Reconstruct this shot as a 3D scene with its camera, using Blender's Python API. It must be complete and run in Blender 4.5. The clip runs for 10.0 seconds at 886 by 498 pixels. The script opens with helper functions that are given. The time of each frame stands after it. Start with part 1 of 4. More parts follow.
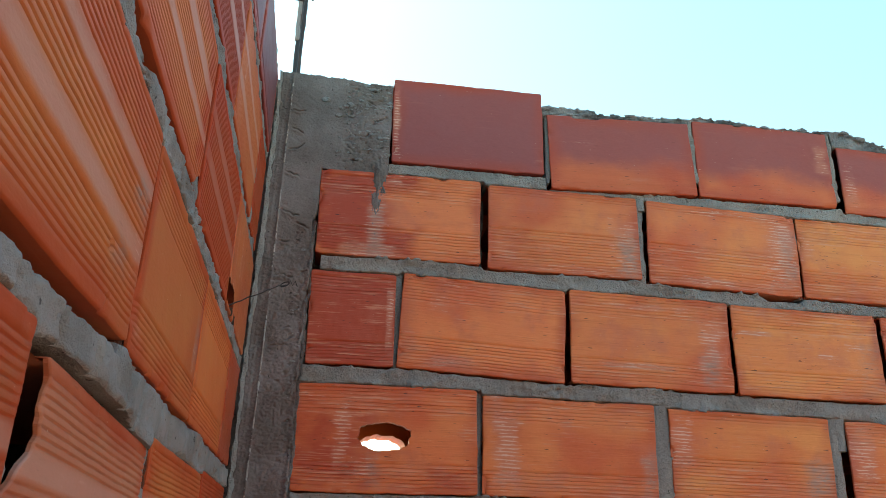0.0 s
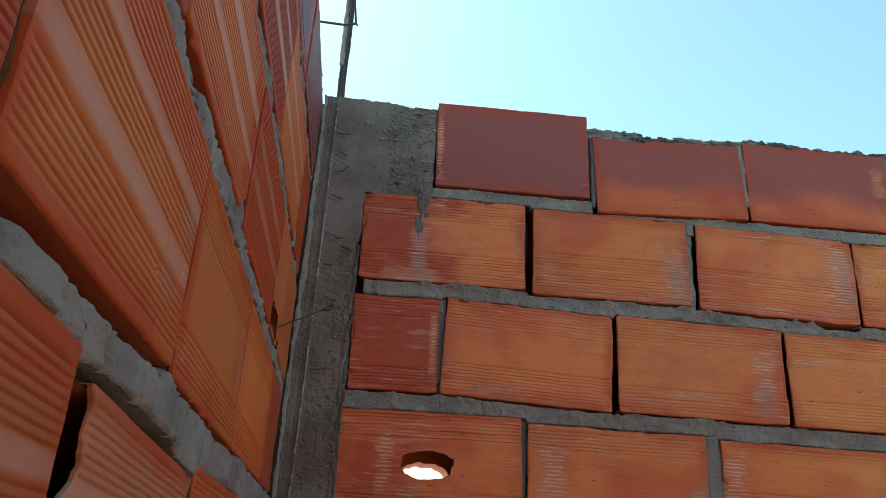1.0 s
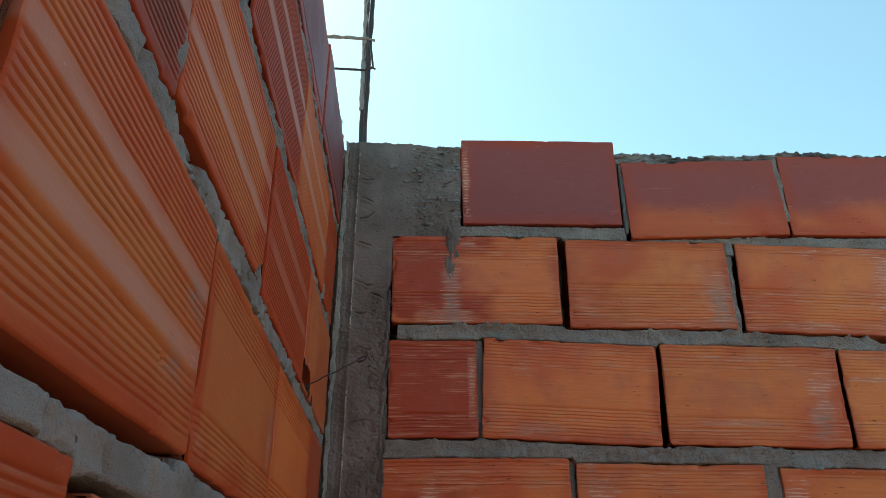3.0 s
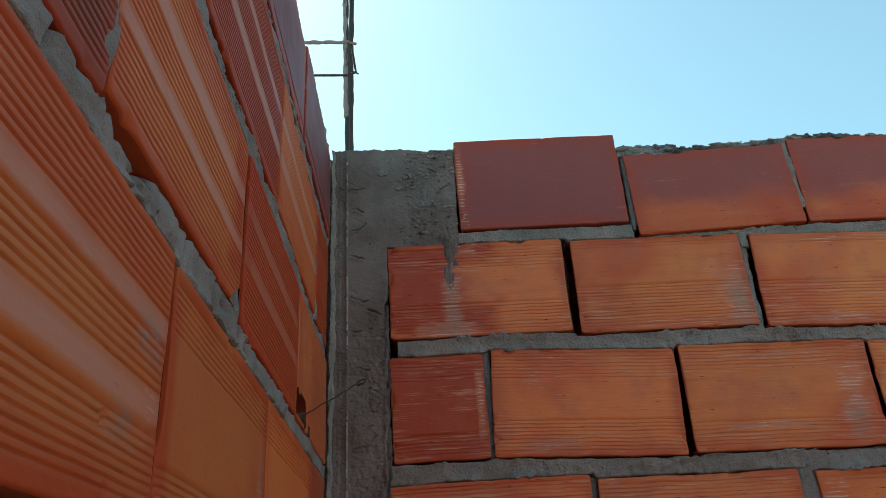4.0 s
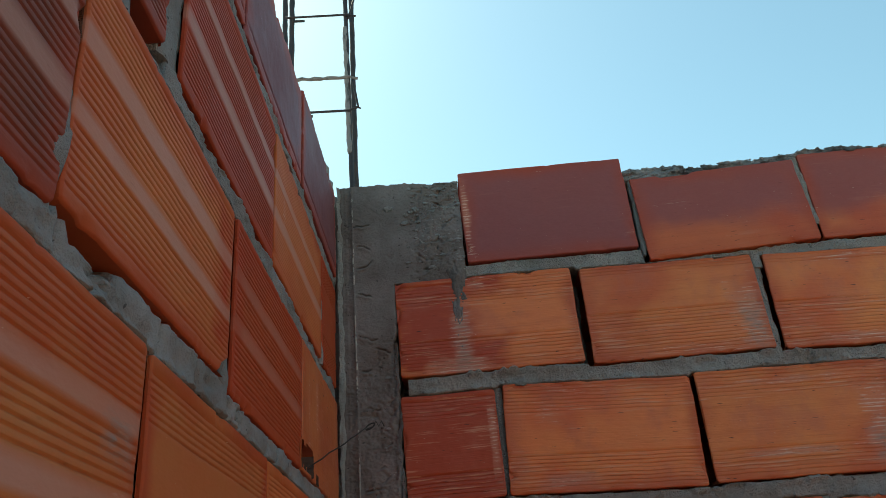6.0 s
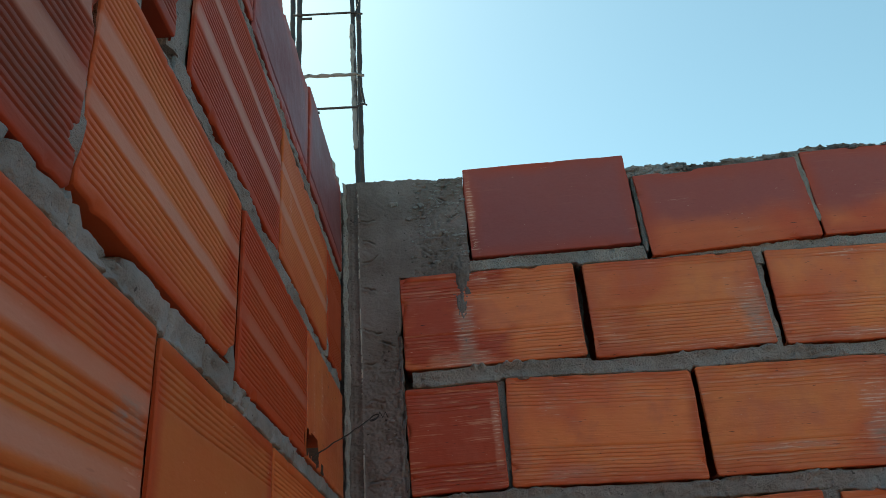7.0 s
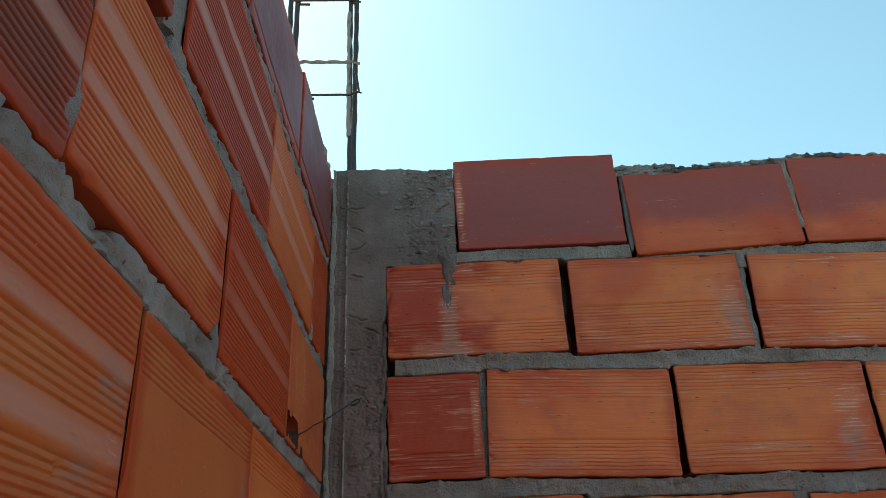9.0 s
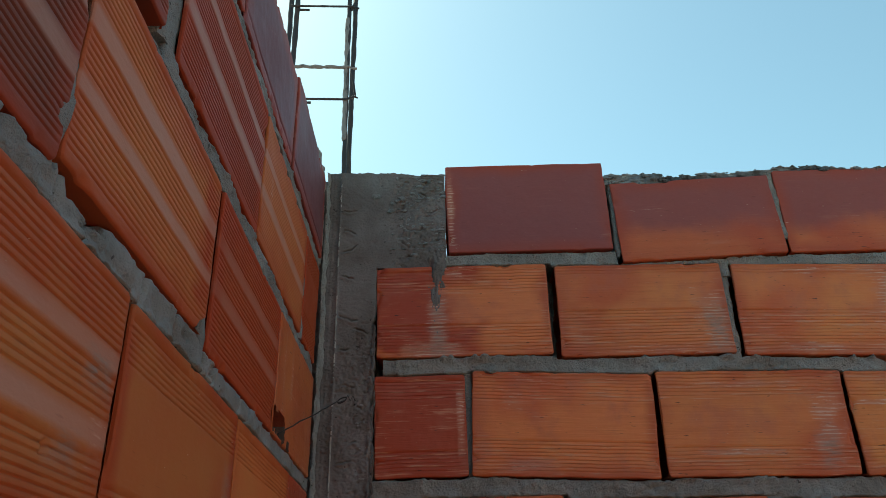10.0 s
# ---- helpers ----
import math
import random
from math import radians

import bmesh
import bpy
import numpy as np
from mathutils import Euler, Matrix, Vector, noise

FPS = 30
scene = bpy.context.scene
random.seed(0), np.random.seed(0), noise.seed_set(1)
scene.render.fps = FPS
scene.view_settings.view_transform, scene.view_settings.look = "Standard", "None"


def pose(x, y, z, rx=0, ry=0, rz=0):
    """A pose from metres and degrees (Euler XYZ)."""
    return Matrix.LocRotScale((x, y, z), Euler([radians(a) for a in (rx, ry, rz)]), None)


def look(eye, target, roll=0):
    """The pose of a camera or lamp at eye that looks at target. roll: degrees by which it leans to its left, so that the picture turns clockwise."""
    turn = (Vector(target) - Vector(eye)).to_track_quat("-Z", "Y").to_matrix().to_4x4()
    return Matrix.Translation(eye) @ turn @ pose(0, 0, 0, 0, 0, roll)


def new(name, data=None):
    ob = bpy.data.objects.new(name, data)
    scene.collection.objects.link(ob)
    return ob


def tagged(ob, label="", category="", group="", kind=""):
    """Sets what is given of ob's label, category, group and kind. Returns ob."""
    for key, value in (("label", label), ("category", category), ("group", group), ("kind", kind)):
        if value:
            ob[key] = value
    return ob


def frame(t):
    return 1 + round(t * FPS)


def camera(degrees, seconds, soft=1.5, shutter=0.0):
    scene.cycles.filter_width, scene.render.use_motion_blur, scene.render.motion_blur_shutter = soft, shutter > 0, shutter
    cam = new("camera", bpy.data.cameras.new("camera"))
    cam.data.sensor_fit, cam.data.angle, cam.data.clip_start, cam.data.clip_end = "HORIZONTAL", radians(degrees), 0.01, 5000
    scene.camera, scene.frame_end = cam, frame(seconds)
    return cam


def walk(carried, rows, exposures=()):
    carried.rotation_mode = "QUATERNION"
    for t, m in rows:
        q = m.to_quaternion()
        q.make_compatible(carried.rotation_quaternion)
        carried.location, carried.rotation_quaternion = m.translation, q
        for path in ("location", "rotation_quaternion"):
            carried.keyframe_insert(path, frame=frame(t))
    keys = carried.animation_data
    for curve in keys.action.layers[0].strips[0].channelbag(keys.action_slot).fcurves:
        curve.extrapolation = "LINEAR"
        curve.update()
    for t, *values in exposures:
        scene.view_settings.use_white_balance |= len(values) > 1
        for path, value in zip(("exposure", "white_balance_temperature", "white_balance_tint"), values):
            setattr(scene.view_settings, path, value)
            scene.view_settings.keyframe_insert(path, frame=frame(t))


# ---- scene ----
cam = camera(58.3, 10.0, soft=0.88)
PATH = [
    (0, (0.133, -1.427, 1.575), (0.418, 0.417, 2.295), 2.1),
    (0.2, (0.1326, -1.4293, 1.5767), (0.4386, 0.4049, 2.3131), 2.89),
    (0.5, (0.131, -1.431, 1.579), (0.445, 0.399, 2.322), 3.5),
    (0.7, (0.1290, -1.4232, 1.5803), (0.4180, 0.4081, 2.3304), 3.47),
    (1, (0.127, -1.408, 1.582), (0.308, 0.428, 2.354), 3.5),
    (1.2, (0.1271, -1.4074, 1.5831), (0.2789, 0.4255, 2.3687), 2.98),
    (1.5, (0.128, -1.407, 1.584), (0.248, 0.422, 2.383), 2.7),
    (2, (0.13, -1.405, 1.582), (0.238, 0.416, 2.401), 2.2),
    (2.5, (0.13, -1.41, 1.584), (0.2, 0.404, 2.424), 2.4),
    (2.8, (0.1394, -1.4045, 1.5989), (0.2007, 0.4119, 2.4335), 1.57),
    (3, (0.145, -1.395, 1.614), (0.221, 0.421, 2.447), 0.6),
    (3.2, (0.1456, -1.3812, 1.6265), (0.2287, 0.4342, 2.4617), -0.58),
    (4.3, (0.1464, -1.2975, 1.6599), (0.2309, 0.5044, 2.5235), -3.45),
    (4.5, (0.147, -1.294, 1.666), (0.232, 0.503, 2.539), -3.8),
    (5, (0.158, -1.294, 1.685), (0.232, 0.495, 2.576), -4.7),
    (5.5, (0.173, -1.306, 1.693), (0.218, 0.483, 2.584), -5.1),
    (5.7, (0.1766, -1.3123, 1.6930), (0.2105, 0.4824, 2.5751), -4.95),
    (6.8, (0.1826, -1.3315, 1.6832), (0.1976, 0.4614, 2.5694), -4.30),
    (7, (0.184, -1.332, 1.678), (0.192, 0.463, 2.56), -4.2),
    (7.2, (0.1862, -1.3314, 1.6692), (0.1881, 0.4626, 2.5533), -4.21),
    (7.5, (0.19, -1.329, 1.659), (0.188, 0.477, 2.517), -4.0),
    (8, (0.193, -1.326, 1.662), (0.195, 0.489, 2.503), -3.7),
    (8.2, (0.1891, -1.3276, 1.6595), (0.1887, 0.4862, 2.5023), -3.39),
    (8.5, (0.182, -1.333, 1.655), (0.196, 0.486, 2.487), -2.6),
    (9, (0.188, -1.342, 1.669), (0.221, 0.462, 2.533), -2.1),
    (9.5, (0.197, -1.356, 1.67), (0.226, 0.44, 2.549), -1.5),
    (9.7, (0.2012, -1.3618, 1.6667), (0.2166, 0.4336, 2.5476), -1.11),
    (10, (0.208, -1.37, 1.654), (0.239, 0.429, 2.527), -0.9),
]
EXPOSURES = [(t, stops, 7800, -6) for t, stops in (
    (0.0, 1.93), (0.5, 1.48), (1.0, 1.38), (2.0, 1.34), (3.0, 1.25), (4.5, 1.12), (5.5, 1.05), (6.8, 0.97), (7.5, 0.98), (8.0, 1.15), (9.0, 1.15), (9.5, 0.96), (10.0, 0.93))]
walk(cam, [(t, look(eye, target, roll)) for t, eye, target, roll in PATH], EXPOSURES)

# ---- light ----
world = bpy.data.worlds.new("sky")
scene.world = world
world.use_nodes = True
sky = world.node_tree.nodes.new("ShaderNodeTexSky")
sky.sky_type = "NISHITA"
sky.sun_disc = False
sky.sun_elevation = radians(52)
sky.sun_rotation = radians(-35)
sky.air_density, sky.dust_density, sky.ozone_density = 1.0, 0.6, 1.0
world.node_tree.nodes["Background"].inputs["Strength"].default_value = 0.13
haze = world.node_tree.nodes.new("ShaderNodeMix")
haze.data_type, haze.blend_type = "RGBA", "MULTIPLY"
haze.inputs[0].default_value, haze.inputs[7].default_value = 1.0, (0.81, 1.0, 0.965, 1)
world.node_tree.links.new(sky.outputs["Color"], haze.inputs[6])
world.node_tree.links.new(haze.outputs[2], world.node_tree.nodes["Background"].inputs["Color"])
sun_data = bpy.data.lights.new("sun", "SUN")
sun_data.energy, sun_data.angle, sun_data.color = 4.0, radians(0.5), (1.0, 0.95, 0.88)
sun = new("sun", sun_data)
sun.matrix_world = look((-3.0, 4.3, 6.7), (0, 0, 0))


# ---- materials ----
def material(name):
    mat = bpy.data.materials.new(name)
    mat.use_nodes = True
    nt = mat.node_tree
    return mat, nt, nt.nodes["Principled BSDF"]


def node(nt, kind, **values):
    n = nt.nodes.new(kind)
    for key, value in values.items():
        n.inputs[key.replace("_", " ")].default_value = value
    return n


def mixed(nt, fac, a, b, blend="MIX"):
    n = nt.nodes.new("ShaderNodeMix")
    n.data_type, n.blend_type = "RGBA", blend
    for slot, value in ((0, fac), (6, a), (7, b)):
        if isinstance(value, bpy.types.NodeSocket):
            nt.links.new(value, n.inputs[slot])
        else:
            n.inputs[slot].default_value = value
    return n.outputs[2]


def maths(nt, op, a, b=0.0, clamp=False):
    n = nt.nodes.new("ShaderNodeMath")
    n.operation, n.use_clamp = op, clamp
    for slot, value in ((0, a), (1, b)):
        if isinstance(value, bpy.types.NodeSocket):
            nt.links.new(value, n.inputs[slot])
        else:
            n.inputs[slot].default_value = value
    return n.outputs[0]


def ramp(nt, value, low, high, to_low=0.0, to_high=1.0):
    n = nt.nodes.new("ShaderNodeMapRange")
    n.interpolation_type = "SMOOTHSTEP"
    nt.links.new(value, n.inputs[0])
    for slot, v in zip((1, 2, 3, 4), (low, high, to_low, to_high)):
        n.inputs[slot].default_value = v
    return n.outputs[0]


def grain(nt, coords, scale, stretch=(1, 1, 1), detail=4.0, rough=0.55, w=None):
    m = nt.nodes.new("ShaderNodeMapping")
    m.inputs["Scale"].default_value = stretch
    nt.links.new(coords, m.inputs["Vector"])
    n = nt.nodes.new("ShaderNodeTexNoise")
    n.inputs["Scale"].default_value, n.inputs["Detail"].default_value, n.inputs["Roughness"].default_value = scale, detail, rough
    if w is not None:
        n.noise_dimensions = "4D"
        nt.links.new(w, n.inputs["W"])
    nt.links.new(m.outputs[0], n.inputs["Vector"])
    return n.outputs["Fac"]


def bumped(nt, bsdf, heights, distance=0.001, strength=1.0):
    n = nt.nodes.new("ShaderNodeBump")
    n.inputs["Distance"].default_value, n.inputs["Strength"].default_value = distance, strength
    nt.links.new(heights, n.inputs["Height"])
    nt.links.new(n.outputs[0], bsdf.inputs["Normal"])


def clay_material():
    """Fired clay: the object's own colour sets the tint, its alpha how far the upper part is burnt purple."""
    mat, nt, bsdf = material("fired_clay")
    info = nt.nodes.new("ShaderNodeObjectInfo")
    uv = nt.nodes.new("ShaderNodeTexCoord").outputs["UV"]
    marks = {}
    for name in ("scuff", "stain", "cement", "slick", "combed", "groove", "line"):
        n = nt.nodes.new("ShaderNodeAttribute")
        n.attribute_name = name
        marks[name] = n.outputs["Fac"]

    def times(*values):
        out = values[0]
        for v in values[1:]:
            out = maths(nt, "MULTIPLY", out, v)
        return out

    def plus(a, b):
        return maths(nt, "ADD", a, b)

    def less(a, b):
        return maths(nt, "SUBTRACT", a, b)

    seed = times(info.outputs["Random"], 37.0)
    split = nt.nodes.new("ShaderNodeSeparateXYZ")
    nt.links.new(uv, split.inputs[0])
    blotch = grain(nt, uv, 11.0, (0.8, 1.3, 1), 4, 0.55, seed)
    cloud = grain(nt, uv, 5.0, (1, 1.2, 1), 2, 0.5, plus(seed, 3.3))
    streak = grain(nt, uv, 1.0, (9, 330, 1), 4, 0.7, seed)
    wide = grain(nt, uv, 1.0, (6, 75, 1), 3, 0.6, seed)
    fine = grain(nt, uv, 260.0, (0.5, 1, 1), 3, 0.6, seed)
    loose = less(less(1.0, times(marks["combed"], 0.80)), times(marks["slick"], 0.18))
    edge = plus(split.outputs[1], times(less(blotch, 0.5), 0.10))
    burnt = times(ramp(nt, edge, 0.030, 0.085), info.outputs["Alpha"])
    burnt = maths(nt, "MAXIMUM", burnt, ramp(nt, info.outputs["Alpha"], 0.93, 1.0))
    clean = less(1.0, burnt)
    # yellower and redder firing, then dark and light drag lines along the extruded face
    own = info.outputs["Color"]
    colour = mixed(nt, ramp(nt, blotch, 0.42, 0.66, 0, 0.65), own, mixed(nt, 1.0, own, (1.04, 1.28, 1.28, 1), "MULTIPLY"))
    colour = mixed(nt, times(ramp(nt, cloud, 0.48, 0.68, 0, 0.80), less(1.0, times(marks["combed"], 0.5))), colour, mixed(nt, 1.0, own, (0.80, 0.48, 0.50, 1), "MULTIPLY"))
    colour = mixed(nt, times(loose, ramp(nt, wide, 0.52, 0.74, 0, 0.34)), colour, mixed(nt, 1.0, own, (0.70, 0.48, 0.44, 1), "MULTIPLY"))
    colour = mixed(nt, times(loose, ramp(nt, streak, 0.56, 0.76, 0, 0.50)), colour, mixed(nt, 1.0, own, (0.46, 0.33, 0.33, 1), "MULTIPLY"))
    colour = mixed(nt, times(loose, ramp(nt, streak, 0.42, 0.26, 0, 0.30)), colour, mixed(nt, 1.0, own, (1.08, 1.5, 1.7, 1), "MULTIPLY"))
    colour = mixed(nt, ramp(nt, fine, 0.3, 0.8, 0, 0.12), colour, mixed(nt, 1.0, own, (1.1, 1.4, 1.6, 1), "MULTIPLY"))
    # the grooves of the ribs are darkened: their shade is put into the colour
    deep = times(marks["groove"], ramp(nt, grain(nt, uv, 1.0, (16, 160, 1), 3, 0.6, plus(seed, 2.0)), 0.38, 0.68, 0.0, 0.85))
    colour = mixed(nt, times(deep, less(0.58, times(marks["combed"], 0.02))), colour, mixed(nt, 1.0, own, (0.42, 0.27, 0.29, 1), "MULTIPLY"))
    colour = mixed(nt, times(marks["slick"], ramp(nt, cloud, 0.3, 0.6, 0.90, 0.70)), colour, mixed(nt, 0.82, own, (0.50, 0.27, 0.215, 1)))
    skin = mixed(nt, ramp(nt, info.outputs["Alpha"], 0.93, 1.0), (0.262, 0.066, 0.068, 1), own)
    colour = mixed(nt, burnt, colour, mixed(nt, ramp(nt, fine, 0.3, 0.7, 0, 0.3), skin, mixed(nt, 1.0, skin, (1.16, 1.28, 1.28, 1), "MULTIPLY")))
    colour = mixed(nt, times(marks["stain"], ramp(nt, blotch, 0.2, 0.55, 0.65, 1.0), less(1.0, times(marks["slick"], 0.6))), colour, (0.39, 0.050, 0.018, 1))
    pores = times(ramp(nt, grain(nt, uv, 1.0, (45, 300, 1), 2, 0.5, seed), 0.68, 0.73), less(0.9, times(maths(nt, "MAXIMUM", burnt, marks["combed"]), 0.75)))
    colour = mixed(nt, pores, colour, (0.06, 0.014, 0.008, 1))
    colour = mixed(nt, ramp(nt, grain(nt, uv, 1.0, (120, 420, 1), 2, 0.5, plus(seed, 9.0)), 0.73, 0.77, 0, 0.7), colour, (0.66, 0.44, 0.34, 1))
    # pink bloom in soft clouds, then pale scrapes and painted glints on the crests of the ribs
    bare = times(loose, less(1.0, times(info.outputs["Alpha"], 0.9)))
    bloom = times(ramp(nt, grain(nt, uv, 16.0, (1, 1, 1), 5, 0.6, plus(seed, 5.0)), 0.47, 0.68, 0, 0.40), bare)
    colour = mixed(nt, bloom, colour, (0.44, 0.115, 0.075, 1))
    crest = less(1.0, marks["groove"])
    dust = ramp(nt, plus(grain(nt, uv, 13.0, (1, 1.6, 1), 4, 0.6, seed), times(maths(nt, "MINIMUM", marks["stain"], 0.45), 0.14)), 0.52, 0.68, 0.0, 0.60)
    strokes = grain(nt, uv, 1.0, (14, 400, 1), 2, 0.5, plus(seed, 7.0))
    rub_glint = times(dust, ramp(nt, strokes, 0.56, 0.65), bare, crest)
    colour = mixed(nt, rub_glint, colour, (0.64, 0.29, 0.185, 1))
    # broken pale lines along the rib edges: highlights put into the colour
    drawn = ramp(nt, grain(nt, uv, 1.0, (11, 170, 1), 3, 0.6, plus(seed, 8.0)), 0.50, 0.66, 0, 0.75)
    colour = mixed(nt, times(marks["line"], drawn, bare), colour, (0.66, 0.33, 0.215, 1))
    scrape = grain(nt, uv, 1.0, (42, 190, 1), 3, 0.7, seed)
    colour = mixed(nt, times(ramp(nt, plus(blotch, times(marks["scuff"], 0.25)), 0.50, 0.80), ramp(nt, marks["scuff"], 0.02, 0.6), 0.55), colour, (0.52, 0.20, 0.135, 1))
    comb = maths(nt, "SINE", plus(times(split.outputs[1], 2 * math.pi / 0.0066), times(grain(nt, uv, 1.0, (14, 60, 1), 3, 0.6, plus(seed, 6.0)), 9.0)))
    ragged = plus(grain(nt, uv, 1.0, (30, 170, 1), 4, 0.75, plus(seed, 4.0)), times(marks["scuff"], 0.30))
    worn = ramp(nt, marks["scuff"], 0.02, 0.45)
    teeth = times(ramp(nt, ragged, 0.60, 0.82), ramp(nt, comb, 0.10, 0.90), less(1.0, times(marks["groove"], 0.6)))
    patch = times(ramp(nt, plus(scrape, times(marks["scuff"], 0.22)), 0.76, 0.88), 0.75)
    pale = times(maths(nt, "MAXIMUM", teeth, patch), worn, less(1.0, times(marks["combed"], 0.5)))
    colour = mixed(nt, times(pale, 0.78), colour, (0.70, 0.46, 0.37, 1))
    film = maths(nt, "MULTIPLY", marks["cement"], ramp(nt, plus(times(scrape, 0.6), times(blotch, 0.4)), 0.38, 0.58, 0.10, 0.80), True)
    colour = mixed(nt, film, colour, (0.29, 0.215, 0.19, 1))
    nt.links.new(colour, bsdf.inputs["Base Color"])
    gloss = plus(ramp(nt, blotch, 0.3, 0.7, 0.40, 0.54), times(marks["combed"], 0.20))
    gloss = plus(less(gloss, times(marks["slick"], 0.04)), times(burnt, 0.16))
    nt.links.new(gloss, bsdf.inputs["Roughness"])
    nt.links.new(plus(less(0.36, times(marks["combed"], 0.16)), times(marks["slick"], 0.04)), bsdf.inputs["Specular IOR Level"])
    relief = plus(times(streak, loose, clean, 0.55), plus(times(fine, 0.30), times(wide, loose, clean, 0.45)))
    bumped(nt, bsdf, relief, 0.0014, 0.8)
    return mat


def cement_material(name, dark, light, warm, relief=1.0, speckle=1.0):
    mat, nt, bsdf = material(name)
    at = nt.nodes.new("ShaderNodeTexCoord").outputs["Object"]
    big = grain(nt, at, 9.0, (1, 1, 1), 4, 0.6)
    mid = grain(nt, at, 60.0, (1, 1, 1), 5, 0.65)
    grit = grain(nt, at, 210.0, (1, 1, 1), 4, 0.65)
    sand = grain(nt, at, 700.0, (1, 1, 1), 3, 0.6)
    deep = tuple(0.5 * v for v in dark[:3]) + (1,)
    colour = mixed(nt, ramp(nt, big, 0.35, 0.65), dark, light)
    colour = mixed(nt, ramp(nt, mid, 0.52, 0.75, 0, 0.5), colour, warm)
    colour = mixed(nt, ramp(nt, grit, 0.56, 0.72, 0, 0.40 * speckle), colour, deep)
    colour = mixed(nt, ramp(nt, sand, 0.58, 0.8, 0, 0.35 * speckle), colour, deep)
    colour = mixed(nt, ramp(nt, grain(nt, at, 130.0, (1, 1, 1), 2, 0.5), 0.70, 0.74, 0, 0.8), colour, tuple(0.25 * v for v in dark[:3]) + (1,))
    nt.links.new(colour, bsdf.inputs["Base Color"])
    bsdf.inputs["Roughness"].default_value = 0.92
    bsdf.inputs["Specular IOR Level"].default_value = 0.25
    height = maths(nt, "ADD", maths(nt, "MULTIPLY", mid, 1.6), maths(nt, "ADD", maths(nt, "MULTIPLY", sand, 0.7), maths(nt, "MULTIPLY", grit, 1.4)))
    bumped(nt, bsdf, height, 0.0042 * relief, 1.0)
    return mat


def steel_material(name, base, rust, amount):
    mat, nt, bsdf = material(name)
    at = nt.nodes.new("ShaderNodeTexCoord").outputs["Object"]
    colour = mixed(nt, ramp(nt, grain(nt, at, 90.0, (1, 1, 0.3), 4, 0.6), 0.6 - amount, 0.7), base, rust)
    nt.links.new(colour, bsdf.inputs["Base Color"])
    bsdf.inputs["Roughness"].default_value = 0.75
    bumped(nt, bsdf, grain(nt, at, 400.0, (1, 1, 1), 3, 0.6), 0.001, 0.8)
    return mat


def earth_material():
    mat, nt, bsdf = material("dry_earth")
    at = nt.nodes.new("ShaderNodeTexCoord").outputs["Object"]
    colour = mixed(nt, ramp(nt, grain(nt, at, 1.2, (1, 1, 1), 6, 0.6), 0.3, 0.7), (0.27, 0.252, 0.235, 1), (0.36, 0.34, 0.32, 1))
    colour = mixed(nt, ramp(nt, grain(nt, at, 35.0, (1, 1, 1), 4, 0.6), 0.45, 0.75, 0, 0.6), colour, (0.19, 0.178, 0.163, 1))
    nt.links.new(colour, bsdf.inputs["Base Color"])
    bsdf.inputs["Roughness"].default_value = 0.95
    bumped(nt, bsdf, grain(nt, at, 25.0, (1, 1, 1), 6, 0.65), 0.02, 0.8)
    return mat


CLAY = clay_material()
PALE = cement_material("pale_mortar", (0.40, 0.385, 0.37, 1), (0.50, 0.485, 0.47, 1), (0.50, 0.47, 0.44, 1))
MORTAR = cement_material("lime_mortar", (0.272, 0.264, 0.256, 1), (0.375, 0.366, 0.356, 1), (0.37, 0.350, 0.33, 1), 1.0, 1.3)
SMOOTH_MORTAR = cement_material("trowelled_mortar", (0.190, 0.187, 0.183, 1), (0.285, 0.283, 0.283, 1), (0.26, 0.236, 0.205, 1), 0.40, 0.6)
CONCRETE = cement_material("cast_concrete", (0.136, 0.116, 0.111, 1), (0.212, 0.190, 0.192, 1), (0.188, 0.158, 0.146, 1), 0.30, 0.45)
STEEL = steel_material("dark_steel", (0.028, 0.028, 0.036, 1), (0.06, 0.042, 0.038, 1), 0.1)
FLAKY = cement_material("flaky_cement", (0.12, 0.125, 0.135, 1), (0.36, 0.375, 0.40, 1), (0.20, 0.205, 0.215, 1), 1.0, 1.5)
CRUST = cement_material("crusted_cement", (0.20, 0.20, 0.205, 1), (0.31, 0.31, 0.315, 1), (0.26, 0.25, 0.24, 1), 0.8, 0.8)
DARK_FILL = cement_material("dark_joint_fill", (0.090, 0.032, 0.018, 1), (0.160, 0.055, 0.028, 1), (0.125, 0.045, 0.026, 1), 0.8, 0.8)
CAKED = steel_material("cement_caked_steel", (0.21, 0.21, 0.215, 1), (0.05, 0.05, 0.055, 1), 0.06)
WIRE = steel_material("rusty_wire", (0.018, 0.016, 0.016, 1), (0.04, 0.025, 0.018, 1), 0.1)
EARTH = earth_material()


# ---- mesh helpers ----
def hashed(a, b, seed):
    h = np.sin(a * 127.1 + b * 311.7 + seed * 74.7) * 43758.5453
    return h - np.floor(h)


def wobble(x, y, seed=0.0):
    """Smooth value noise, -1 to 1."""
    x, y = np.broadcast_arrays(np.asarray(x, float), np.asarray(y, float))
    i, j = np.floor(x), np.floor(y)
    f, g = x - i, y - j
    f, g = f * f * (3 - 2 * f), g * g * (3 - 2 * g)
    low = hashed(i, j, seed) * (1 - f) + hashed(i + 1, j, seed) * f
    high = hashed(i, j + 1, seed) * (1 - f) + hashed(i + 1, j + 1, seed) * f
    return 2 * (low * (1 - g) + high * g) - 1


